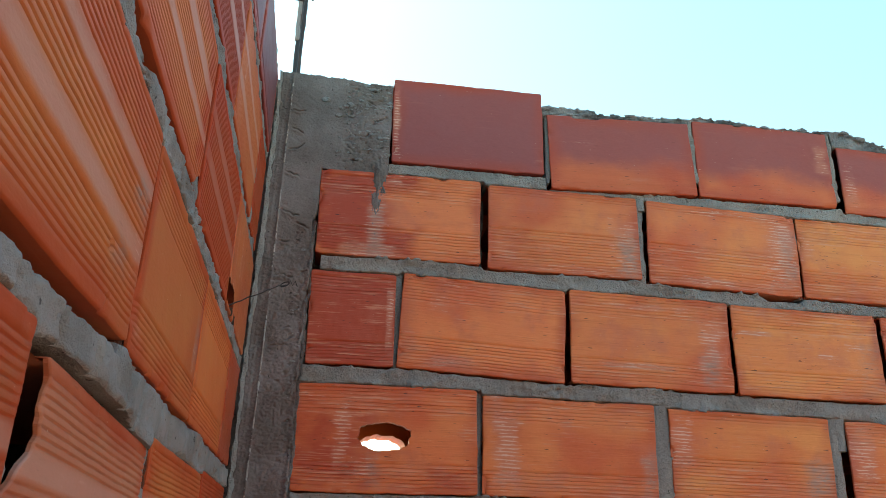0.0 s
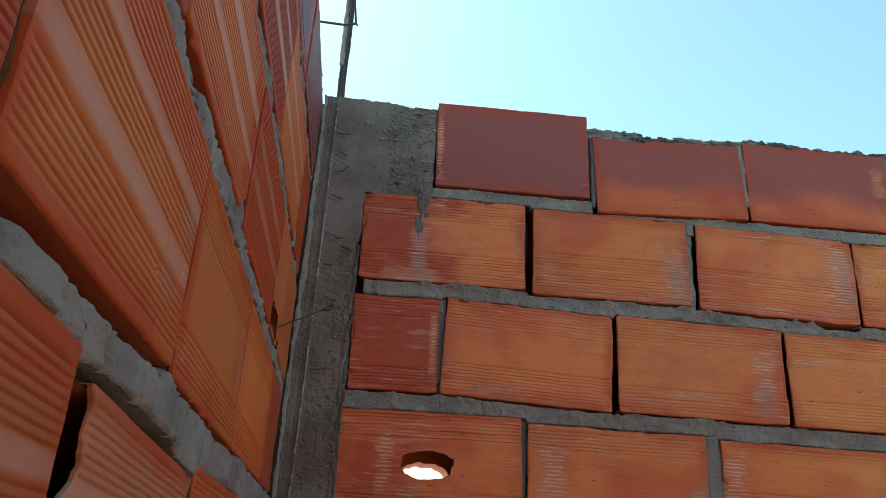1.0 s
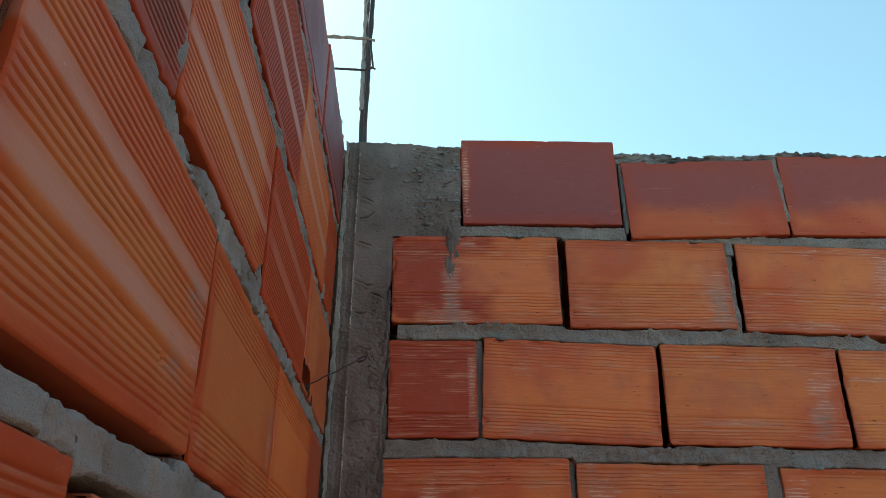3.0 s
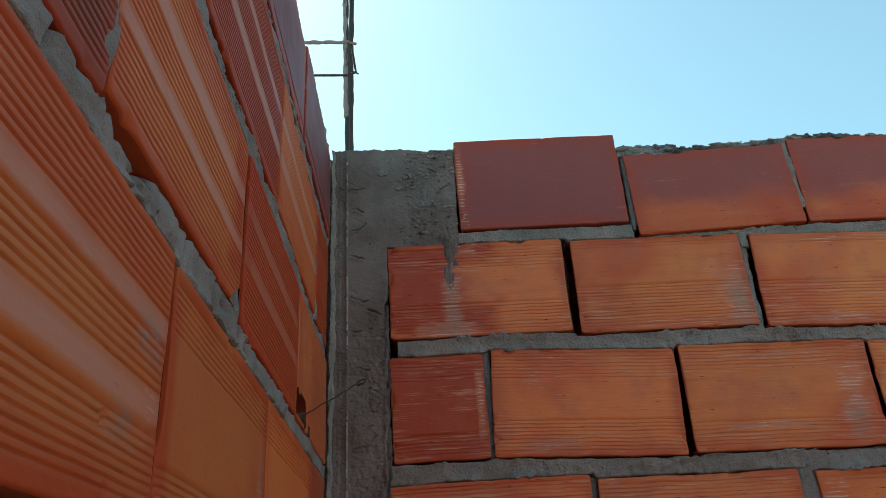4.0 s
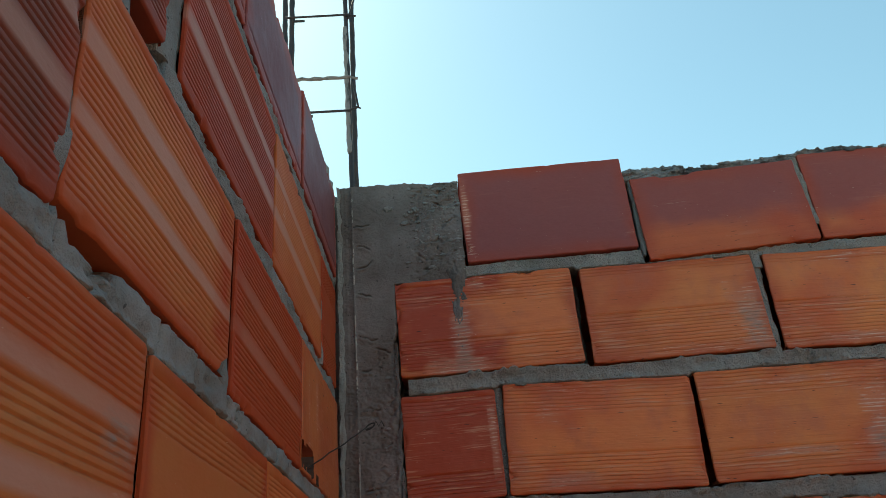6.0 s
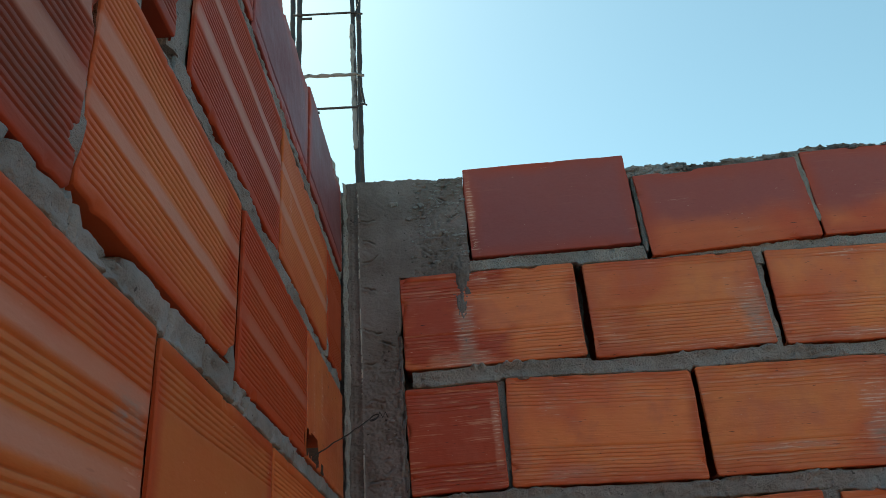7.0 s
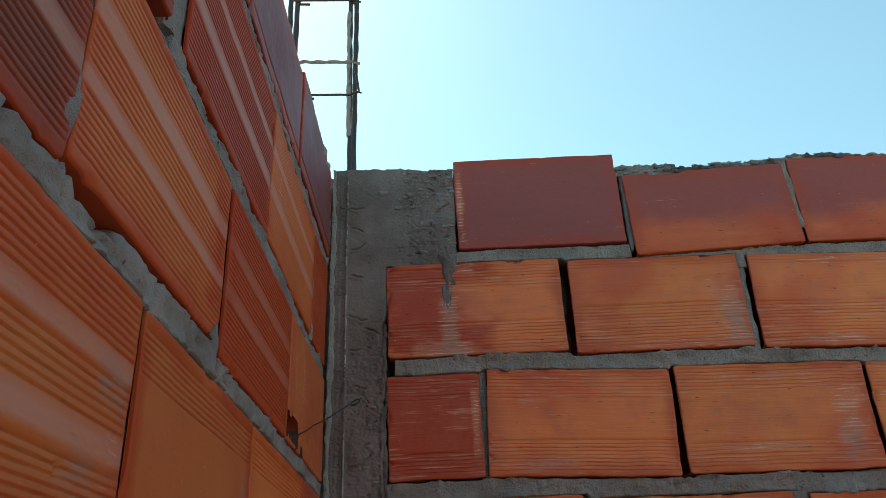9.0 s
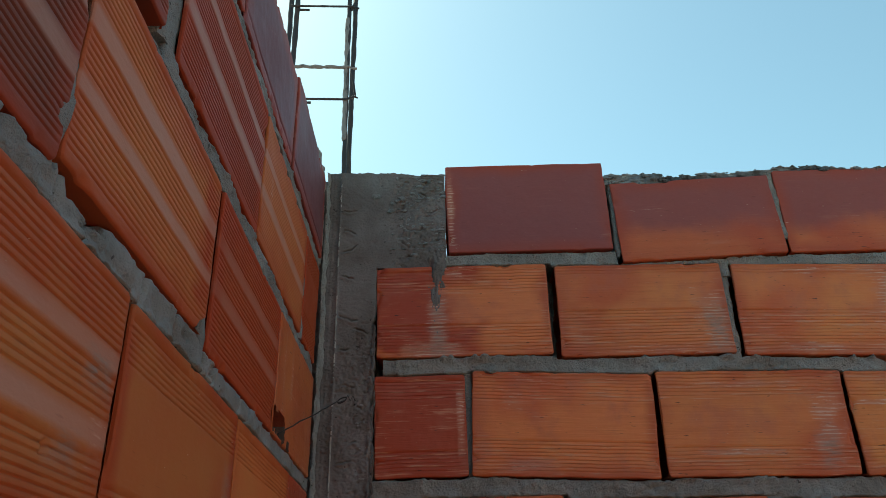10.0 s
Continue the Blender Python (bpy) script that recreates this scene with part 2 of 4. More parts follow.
def rough(x, y, seed=0.0, octaves=3):
    total, size = 0.0, 1.0
    for n in range(octaves):
        total = total + size * wobble(x * 2 ** n, y * 2 ** n, seed + 5.3 * n)
        size *= 0.55
    return total / 1.8


def mesh_of(name, verts, faces, mat, smooth=True, flat=()):
    me = bpy.data.meshes.new(name)
    me.from_pydata([tuple(v) for v in verts], [], [tuple(f) for f in faces])
    me.materials.append(mat)
    if smooth:
        rounded = np.ones(len(me.polygons), bool)
        rounded[list(flat)] = False
        me.polygons.foreach_set("use_smooth", rounded)
    me.update()
    return me


def part(name, me, parent, m=None, label=""):
    ob = new(name, me)
    ob.parent = parent
    if m is not None:
        ob.matrix_basis = m
    return tagged(ob, label=label)


class Shell:
    """Collects vertices and faces of one mesh."""

    def __init__(self):
        self.verts, self.faces, self.flat = [], [], []

    def sheet(self, x, y, z):
        """A grid of points (rows along the second axis) with its faces, turned to face -y where x grows to the right."""
        start, (rows, cols) = len(self.verts), x.shape
        self.verts += list(zip(x.ravel(), y.ravel(), z.ravel()))
        for r in range(rows - 1):
            for c in range(cols - 1):
                a = start + r * cols + c
                self.faces.append((a, a + 1, a + cols + 1, a + cols))
        return start, rows, cols

    def block(self, x, y, z, depth):
        """A sheet closed to a solid that ends flat at y = depth."""
        start, rows, cols = self.sheet(x, y, z)
        rim = [start + c for c in range(cols)] + [start + r * cols + cols - 1 for r in range(1, rows)]
        rim += [start + (rows - 1) * cols + c for c in range(cols - 2, -1, -1)] + [start + r * cols for r in range(rows - 2, 0, -1)]
        k, lip = len(rim), len(self.verts)
        self.verts += [self.verts[n] for n in rim]
        back = len(self.verts)
        self.verts += [(self.verts[n][0], depth, self.verts[n][2]) for n in rim]
        for n in range(k):
            self.faces.append((lip + (n + 1) % k, lip + n, back + n, back + (n + 1) % k))
        self.flat += range(len(self.faces) - k, len(self.faces) + 1)
        self.faces.append(tuple(range(back + k - 1, back - 1, -1))[::-1])
        return start

    def hollow_block(self, x, y, z, depth, length, height, holes, wall=0.0035, broken=(0.0, 0.0)):
        """A brick's body with an open cavity from end to end; face cells marked in holes are knocked out."""
        start, rows, cols = self.sheet(x, y, z)
        grid = np.arange(start, start + rows * cols).reshape(rows, cols)
        if holes.any():
            lost = {(start + r * cols + c) for r in range(rows - 1) for c in range(cols - 1) if holes[r, c] and holes[r + 1, c + 1]}
            self.faces = [f for f in self.faces if f[0] not in lost]
        smooth = len(self.faces)

        def strip(line, to_y, flip):
            a = len(self.verts)
            self.verts += [self.verts[n] for n in line] + [(self.verts[n][0], to_y, self.verts[n][2]) for n in line]
            k = len(line)
            for n in range(k - 1):
                f = (a + n, a + n + 1, a + k + n + 1, a + k + n)
                self.faces.append(f[::-1] if not flip else f)

        def quad(*corners):
            a = len(self.verts)
            self.verts += corners
            self.faces.append((a, a + 1, a + 2, a + 3))

        strip(list(grid[0]), depth, False)
        strip(list(grid[-1]), depth, True)
        strip(list(grid[:, 0]), wall, True)
        strip(list(grid[:, -1]), wall, False)
        w, d, h, n = wall, depth, height, length
        for e in (0.0005, n - 0.0005):
            quad((e, w, 0), (e, d, 0), (e, d, w), (e, w, w))
            quad((e, w, h - w), (e, d, h - w), (e, d, h), (e, w, h))
            quad((e, d - w, w), (e, d, w), (e, d, h - w), (e, d - w, h - w))
        if not holes.any():
            a, b = broken[0], n - broken[1]
            quad((a, w, w), (b, w, w), (b, w, h - w), (a, w, h - w))
        quad((0, d - w, w), (n, d - w, w), (n, d - w, h - w), (0, d - w, h - w))
        quad((0, w, w), (n, w, w), (n, d - w, w), (0, d - w, w))
        quad((0, w, h - w), (n, w, h - w), (n, d - w, h - w), (0, d - w, h - w))
        quad((0, w, h / 2), (n, w, h / 2), (n, d - w, h / 2), (0, d - w, h / 2))
        quad((0, d, 0), (n, d, 0), (n, d, h), (0, d, h))
        self.flat += range(smooth, len(self.faces))

    def tube(self, points, radius, sides=8, uneven=0.0, seed=0.0):
        pts = [Vector(p) for p in points]
        start = len(self.verts)
        for n, p in enumerate(pts):
            way = (pts[min(n + 1, len(pts) - 1)] - pts[max(n - 1, 0)]).normalized()
            a = way.cross(Vector((0.31, 0.87, 0.22))).normalized()
            b = way.cross(a)
            r = radius * (1 + uneven * float(wobble(n * 0.9, seed, seed)))
            for k in range(sides):
                t = 2 * math.pi * k / sides
                q = p + (a * math.cos(t) + b * math.sin(t)) * r * (1 + 0.5 * uneven * float(wobble(n * 0.7, k * 1.3, seed + 3)))
                self.verts.append(tuple(q))
        for n in range(len(pts) - 1):
            for k in range(sides):
                a, b = start + n * sides + k, start + n * sides + (k + 1) % sides
                self.faces.append((a, b, b + sides, a + sides))
        self.faces.append(tuple(start + k for k in range(sides))[::-1])
        self.faces.append(tuple(start + (len(pts) - 1) * sides + k for k in range(sides)))


# ---- bricks ----
# Rib groups as (from, to, pitch, depth) up the brick's face.
RIBS = {
    "banded": [(0.009, 0.060, 0.0052, 0.0013), (0.077, 0.115, 0.0054, 0.0013), (0.128, 0.173, 0.0051, 0.0013)],
    "turned": [(0.008, 0.0555, 0.0052, 0.0013), (0.0715, 0.1085, 0.0054, 0.0013), (0.1305, 0.172, 0.0051, 0.0013)],
    "scored": [(0.009, 0.060, 0.0052, 0.00035), (0.077, 0.115, 0.0054, 0.00035), (0.128, 0.173, 0.0051, 0.00035)],
    "plain_middle": [(0.006, 0.046, 0.0050, 0.0013), (0.130, 0.172, 0.0050, 0.0013)],
    "fine": [(0.005, 0.062, 0.0062, 0.0013), (0.126, 0.176, 0.0062, 0.0011)],
    "faint": [(0.006, 0.050, 0.0063, 0.0012), (0.132, 0.176, 0.0063, 0.0012)],
    "low": [(0.006, 0.088, 0.0063, 0.0013), (0.158, 0.176, 0.0060, 0.0008)],
    "ledge": [(0.012, 0.030, 0.009, 0.0022), (0.100, 0.112, 0.012, 0.0012)],
    "smooth": [],
}
TINTS = {
    "orange": (0.57, 0.155, 0.049, 0.0), "amber": (0.59, 0.182, 0.052, 0.0), "red": (0.42, 0.068, 0.022, 0.0), "dusty": (0.50, 0.185, 0.100, 0.0), "umber": (0.195, 0.050, 0.030, 0.0),
    "crimson": (0.32, 0.044, 0.017, 0.0), "tan": (0.44, 0.118, 0.042, 0.0), "burnt": (0.49, 0.105, 0.036, 0.92), "purple": (0.220, 0.056, 0.058, 1.0), "gold": (0.54, 0.151, 0.049, 0.0), "plum": (0.190, 0.060, 0.070, 1.0),
}
DEPTH = 0.15


def rib_levels(height, kind, fine=True):
    rub_glint = {}
    v = {k: 0.0 for d in (0.0, 0.0007, 0.0018, 0.0036) for k in (d, height - d)}
    for low, high, pitch, deep in RIBS[kind]:
        low, high = low * height / 0.18, high * height / 0.18
        at = low
        while at + pitch < high:
            thin = kind in ("fine", "faint", "low")
            for share, d in ((0.0, 0.0), (0.58, 0.0), (0.68, 0.9), (0.80, 1.0), (0.92, 0.0)) if thin else ((0.0, 0.0), (0.50, 0.03), (0.64, 1.0), (0.82, 1.0), (0.95, 0.03)):
                v[round(at + share * pitch, 5)] = d * deep
                # marks the crest edges beside fine grooves that get a painted highlight
                rub_glint[round(at + share * pitch, 5)] = float(thin and deep > 0.001 and share in (0.0, 0.92))
            at += pitch
    keys = sorted(k for k in v if 0 <= k <= height)
    out = []
    for a, b in zip(keys, keys[1:]):
        out.append(a)
        if b - a > 0.008:
            k = math.ceil((b - a) / (0.005 if fine else 0.05))
            out += [a + (b - a) * n / k for n in range(1, k)]
    out.append(keys[-1])
    return np.array(out), np.array([v.get(k, 0.0) for k in out]), np.array([rub_glint.get(k, 0.0) for k in out])


def brick_mesh(length, height, kind, seed, marks=(), fine=True, chips=1.0, cols=42, hollow=True):
    """Front face on y = 0 with its lower left corner at the origin; the body runs to y = DEPTH.
    marks: (what, u, v, half width, half height, strength), with u and v as metres on the face."""
    v, groove, lines = rib_levels(height, kind, fine)
    rim = [0.0, 0.0007, 0.0018, 0.0045, 0.009]
    inner = np.linspace(0.015, length - 0.015, cols if fine else 5)
    u = np.concatenate([rim, inner, [length - r for r in rim[::-1]]])
    U, V = np.meshgrid(u, v)
    out = np.minimum(np.minimum(U, length - U), np.minimum(V, height - V))
    ribbed = kind in ("banded", "turned", "scored", "plain_middle")
    uneven = 0.22 if ribbed else 1.1
    worn = np.clip(0.80 + uneven * rough(U * 9, np.round(V / 0.0029) * 0.83, seed), 0, 1.4)
    Y = np.repeat(groove[:, None], len(u), 1) * worn * np.clip(np.minimum(U, length - U) / 0.007, 0.15, 1)
    for reach, bow in ((np.minimum(U, length - U), 0.0014), (np.minimum(V, height - V), 0.0020 if ribbed else 0.0018)):
        edge = np.clip(1 - reach / bow, 0, 1)
        Y = Y + bow * (1 - np.sqrt(np.clip(1 - edge ** 2, 0, 1)))
    Y = Y + 0.0007 * rough(U * 18, V * 18, seed + 9) + (0.00012 if ribbed else 0.00035) * wobble(U * 160, V * 160, seed + 1)
    chips = chips * (0.45 if ribbed else 1.0)
    bite = np.clip(rough(U * 34, V * 34, seed + 21) - 0.34, 0, 1) * np.clip(1.2 - out / 0.009, 0, 1) * chips
    Y = Y + 0.022 * bite
    through_it = np.zeros_like(U)
    broken = [max([1.3 * m[3] for m in marks if m[0] == "notch" and m[1] == end], default=0.0) for end in (0, 1)]
    for name, mu, mv, su, sv, strength in marks:
        if name == "hole":
            shape = np.maximum(np.abs(U - mu) / su, np.abs(V - mv) / sv) + 0.25 * rough(U * 60, V * 60, seed)
            if strength > 0.02:
                through_it = np.maximum(through_it, shape < 1.0)
            else:
                Y = Y + strength * np.clip((1.0 - shape) / 0.2, 0, 1)
    X = U + 0.0020 * rough(V * 22, 0 * V, seed + 4) * (1 - 2 * U / length)
    for name, mu, mv, su, sv, strength in marks:
        if name == "notch":
            # a broken end: mu 0 for the left end, 1 for the right one, su its reach, sv its half height
            bite = su * np.clip(1 - (np.abs(V - mv) / sv) ** strength, 0, 1) * (1 + 0.22 * rough(V * 90, 0 * V, seed + 3))
            fade = np.clip(1 - (U if mu == 0 else length - U) / (4 * su), 0, 1)
            X = X + (1 - 2 * mu) * bite * fade
    Z = V + (0.0007 if kind == "smooth" or ribbed else 0.0018) * rough(U * 18, 0 * U, seed + 7) * np.cos(math.pi * V / height)
    for name, mu, mv, su, sv, strength in marks:
        if name == "chip":
            # a flake lost from the upper edge
            Z = Z - sv * np.clip(1 - ((U - mu) / su) ** 2, 0, 1) * (V / height) ** 5 * (1 + 0.3 * rough(U * 70, 0 * U, seed + 2))
    # rounded corners in the face
    turn = 0.0025 if kind in ("smooth", "ledge") else 0.005
    side, rise = np.where(U < length / 2, 1, -1), np.where(V < height / 2, 1, -1)
    du, dv = np.clip(turn - np.minimum(U, length - U), 0, turn), np.clip(turn - np.minimum(V, height - V), 0, turn)
    far = np.hypot(du, dv)
    pull = np.where((du > 0) & (dv > 0), 1 - np.maximum(du, dv) / np.maximum(far, 1e-9), 0)
    X, Z = X + side * du * pull, Z + rise * dv * pull
    shell = Shell()
    if not hollow:
        shell.block(X, Y, Z, DEPTH)
    else:
        shell.hollow_block(X, Y, Z, DEPTH, length, height, through_it, max([m[5] for m in marks if m[0] == "solid"], default=0.0035), broken)
    me = mesh_of("brick", shell.verts, shell.faces, CLAY, True, shell.flat)
    flat = np.array(shell.verts)
    uv = me.uv_layers.new(name="UVMap")
    corner = np.empty(len(me.loops), int)
    me.loops.foreach_get("vertex_index", corner)
    # side faces take their pattern from the depth, so that nothing smears along the joints
    places = np.stack([flat[:, 0] + 0.7 * flat[:, 1], flat[:, 2] + 0.4 * flat[:, 1]], 1)
    uv.data.foreach_set("uv", places[corner].ravel())
    slick = np.zeros(len(flat))
    if kind in ("banded", "turned", "scored"):
        share = flat[:, 2] * 0.18 / height
        (a, wa), (b, wb) = ((0.0685, 0.0092), (0.1215, 0.0072)) if kind != "turned" else ((0.0635, 0.0078), (0.1195, 0.0108))
        slick = min([m[5] for m in marks if m[0] == "dull"], default=1.0) * np.clip(np.maximum(1 - np.abs(share - a) / wa, 1 - np.abs(share - b) / wb) * 7, 0, 1)
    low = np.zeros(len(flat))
    # mask of the grooves, for the shade painted in them
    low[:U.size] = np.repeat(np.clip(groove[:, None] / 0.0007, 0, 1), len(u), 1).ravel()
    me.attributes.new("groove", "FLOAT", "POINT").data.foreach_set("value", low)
    glint_line = np.zeros(len(flat))
    glint_line[:U.size] = np.repeat(lines[:, None], len(u), 1).ravel()
    me.attributes.new("line", "FLOAT", "POINT").data.foreach_set("value", glint_line)
    me.attributes.new("slick", "FLOAT", "POINT").data.foreach_set("value", slick)
    me.attributes.new("combed", "FLOAT", "POINT").data.foreach_set("value", np.full(len(flat), float(ribbed)))
    for what in ("scuff", "stain", "cement"):
        value = np.zeros(len(flat))
        for name, mu, mv, su, sv, strength in marks:
            if name == what:
                shape = np.maximum(np.abs(flat[:, 0] - mu) / su, np.abs(flat[:, 2] - mv) / sv)
                shape = shape + 0.45 * rough(flat[:, 0] * 40, flat[:, 2] * 70, seed + mu * 50)
                value = np.maximum(value, strength * np.clip(1.25 - shape, 0, 1))
        if what == "stain" and fine:
            inset = np.minimum(np.minimum(flat[:, 0], length - flat[:, 0]), np.minimum(flat[:, 2], height - flat[:, 2]))
            damp = np.clip(1 - inset / (0.028 + 0.022 * rough(flat[:, 0] * 12, flat[:, 2] * 12, seed + 31)), 0, 1)
            value = np.maximum(value, 0.75 * np.clip(1.8 * damp * (0.45 + 0.6 * rough(flat[:, 0] * 7, flat[:, 2] * 9, seed + 33)), 0, 1))
        me.attributes.new(what, "FLOAT", "POINT").data.foreach_set("value", value)
    return me


def lay(wall, base, spec, seed, hollow=True):
    """One brick of a wall: x from, x to, z from, z to, tilt in degrees, face, tint, proud by, and marks."""
    x0, x1, z0, z1, tilt, kind, tint, proud, *marks = spec
    me = brick_mesh(x1 - x0, z1 - z0, kind, seed, marks, cols=42 if x0 > 0 else 90, hollow=hollow)
    middle = ((x0 + x1) / 2, 0, (z0 + z1) / 2)
    m = base @ Matrix.Translation(middle) @ pose(0, 0, 0, 0, -tilt, 0) @ Matrix.Translation((-(x1 - x0) / 2, -proud, -(z1 - z0) / 2))
    ob = part("brick", me, wall, m)
    # left wall darker, back wall lighter: their difference in light, put into the colour
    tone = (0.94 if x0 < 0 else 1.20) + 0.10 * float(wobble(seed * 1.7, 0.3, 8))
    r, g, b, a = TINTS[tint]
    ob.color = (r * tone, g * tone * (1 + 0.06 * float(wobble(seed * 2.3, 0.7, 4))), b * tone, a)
    return ob


def bed(shell, low, high, x0, x1, seed, back=DEPTH - 0.004, sit=0.003, lumps=0.006, step=0.0032, notches=0.0, slop=0.45, grit=1.0, blobs=0.0, undercut=1.0):
    """A mortar bed from x0 to x1 between the height functions low and high."""
    cols = max(8, int((x1 - x0) / step))
    x = np.linspace(x0, x1, cols)
    ragged = slop * np.clip(rough(x * 16, x * 0, seed + 3), 0, 1) * (0.8 + 0.7 * wobble(x * 140, x * 0, seed + 17))
    spill = slop * np.clip(rough(x * 13, x * 0, seed + 4), 0, 1) * (0.8 + 0.7 * wobble(x * 140, x * 0, seed + 18))
    lo = np.array([low(v) for v in x]) + 0.0004 - 0.009 * ragged + 0.0013 * rough(x * 90, x * 0, seed)
    hi = np.array([high(v) for v in x]) - 0.0014 + 0.007 * spill + 0.0013 * rough(x * 90, x * 0, seed + 2)
    s = np.array([0.0, 0.045, 0.09, 0.14, 0.24, 0.37, 0.5, 0.63, 0.76, 0.86, 0.91, 0.955, 1.0])
    X = np.repeat(x[None], len(s), 0)
    Z = lo[None] + (hi - lo)[None] * s[:, None]
    over = np.clip(np.abs(2 * s - 1) - 0.80, 0, 1)[:, None] / 0.20
    crevice = np.clip(0.75 + 0.9 * rough(X * 14, (Z > Z.mean()) * 7.0, seed + 12), 0, 1)
    smear = np.where(s[:, None] < 0.5, ragged[None], spill[None]) * np.clip(np.abs(2 * s - 1) * 1.6 - 0.3, 0, 1)[:, None]
    Y = sit - (sit + 0.0065) * np.clip(2.2 * smear, 0, 1) + 0.020 * np.where(s[:, None] < 0.5, undercut, 1.0) * over ** 2 * crevice * np.clip(1 - 3 * smear, 0.06, 1) - lumps * rough(X * 26, Z * 50, seed + 5, 4)
    Y = Y - 0.0028 * grit * rough(X * 110, Z * 110, seed + 6, 2) + 0.0012 * grit * wobble(X * 300, Z * 300, seed + 7)
    Y = Y - blobs * rough(X * 14, Z * 9, seed + 19, 2)
    crack = np.clip(rough(X * 22, Z * 130, seed + 8) - 0.42, 0, 1)
    Y = Y + 0.02 * crack
    for n in range(int(notches * (x1 - x0) / 0.075)):
        cut = x0 + (n + 0.2 + 0.6 * float(hashed(n, 4.0, seed))) * 0.075
        lean = 0.5 * float(wobble(n, 6, seed))
        Y = Y + 0.007 * np.exp(-((X - cut - lean * (Z - Z.mean())) / 0.0028) ** 2)
    Y = Y - notches * 0.0035 * rough(X * 15, Z * 4, seed + 15, 2)
    shell.block(X, Y, Z, back)


def head(shell, x0, x1, z0, z1, seed, sit=0.004, lumps=0.004, back=DEPTH - 0.006, lean=0.0):
    rows = max(6, int((z1 - z0) / 0.006))
    z = np.linspace(z0, z1, rows)
    lo = x0 - 0.002 + 0.002 * rough(z * 70, z * 0, seed, 4) + 0.0035 * rough(z * 17, z * 0, seed + 8)
    hi = x1 + 0.002 + 0.002 * rough(z * 70, z * 0, seed + 2, 4) + 0.0035 * rough(z * 17, z * 0, seed + 9)
    s = np.linspace(0, 1, 7)
    X = lo[:, None] + (hi - lo)[:, None] * s[None]
    X = X + lean * (z - (z0 + z1) / 2)[:, None]
    Z = np.repeat(z[:, None], len(s), 1)
    over = np.clip(np.abs(2 * s - 1) - 0.5, 0, 1)[None] / 0.5
    Y = sit + 0.004 * over - lumps * rough(X * 60, Z * 30, seed + 5, 4) + 0.0012 * wobble(X * 200, Z * 200, seed)
    shell.block(X, Y, Z, back)


def level(bricks, which, default):
    """Height of a course's lower (2) or upper (3) edges along the wall."""
    def at(x):
        best = min(bricks, key=lambda b: max(b[0] - x, x - b[1], 0))
        slope = math.tan(radians(best[4]))
        return best[which] + slope * (min(max(x, best[0]), best[1]) - (best[0] + best[1]) / 2)
    return at if bricks else (lambda x: default)


# ---- ground and the unseen plain walls added to close the place ----
def slab(name, x0, x1, y0, y1, z0, z1, mat, kind="structure", label="", category=""):
    bm = bmesh.new()
    bmesh.ops.create_cube(bm, size=1.0, matrix=Matrix.Translation(((x0 + x1) / 2, (y0 + y1) / 2, (z0 + z1) / 2)) @ Matrix.Diagonal((x1 - x0, y1 - y0, z1 - z0, 1)))
    bmesh.ops.bevel(bm, geom=bm.edges[:], offset=0.006, segments=2, affect="EDGES")
    me = bpy.data.meshes.new(name)
    bm.to_mesh(me)
    bm.free()
    me.materials.append(mat)
    return tagged(new(name, me), label=label, category=category, kind=kind)


ground_me = mesh_of("ground", [(-900, -900, 0), (900, -900, 0), (900, 900, 0), (-900, 900, 0)], [(0, 1, 2, 3)], EARTH, False)
tagged(new("ground", ground_me), "dry bare earth round the unfinished building", "ground", kind="structure")
BARE, bare_nt, bare_bsdf = material("bare_brickwork")
bare_at = bare_nt.nodes.new("ShaderNodeTexCoord").outputs["Object"]
bare_nt.links.new(mixed(bare_nt, ramp(bare_nt, grain(bare_nt, bare_at, 4.0), 0.3, 0.7), (0.36, 0.13, 0.065, 1), (0.42, 0.20, 0.11, 1)), bare_bsdf.inputs["Base Color"])
bare_bsdf.inputs["Roughness"].default_value = 0.85
# two walls out of view, added so that warm light bounces back
slab("added_wall_right", 5.5, 5.65, -3.6, 0.15, 0.0, 2.45, BARE, label="unseen plain brick wall added to close the room and bounce light", category="wall")
slab("added_wall_behind", -0.15, 5.5, -3.75, -3.6, 0.0, 2.45, BARE, label="unseen plain brick wall added to close the room and bounce light", category="wall")


# ---- back wall ----
def plug(shell, a, b, seed, joint, z0=None, z1=None):
    """Mortar between two neighbouring bricks a and b: 'open' joints hold it deep inside."""
    sit = {"open": 0.070, "sunk": 0.011, "full": 0.003, "proud": -0.002}[joint]
    head(shell, a[1] - 0.001, b[0] + 0.001, z0 or max(a[2], b[2]) - 0.004, z1 or min(a[3], b[3]) + 0.004, seed, sit, 0.003 if joint != "open" else 0.006)


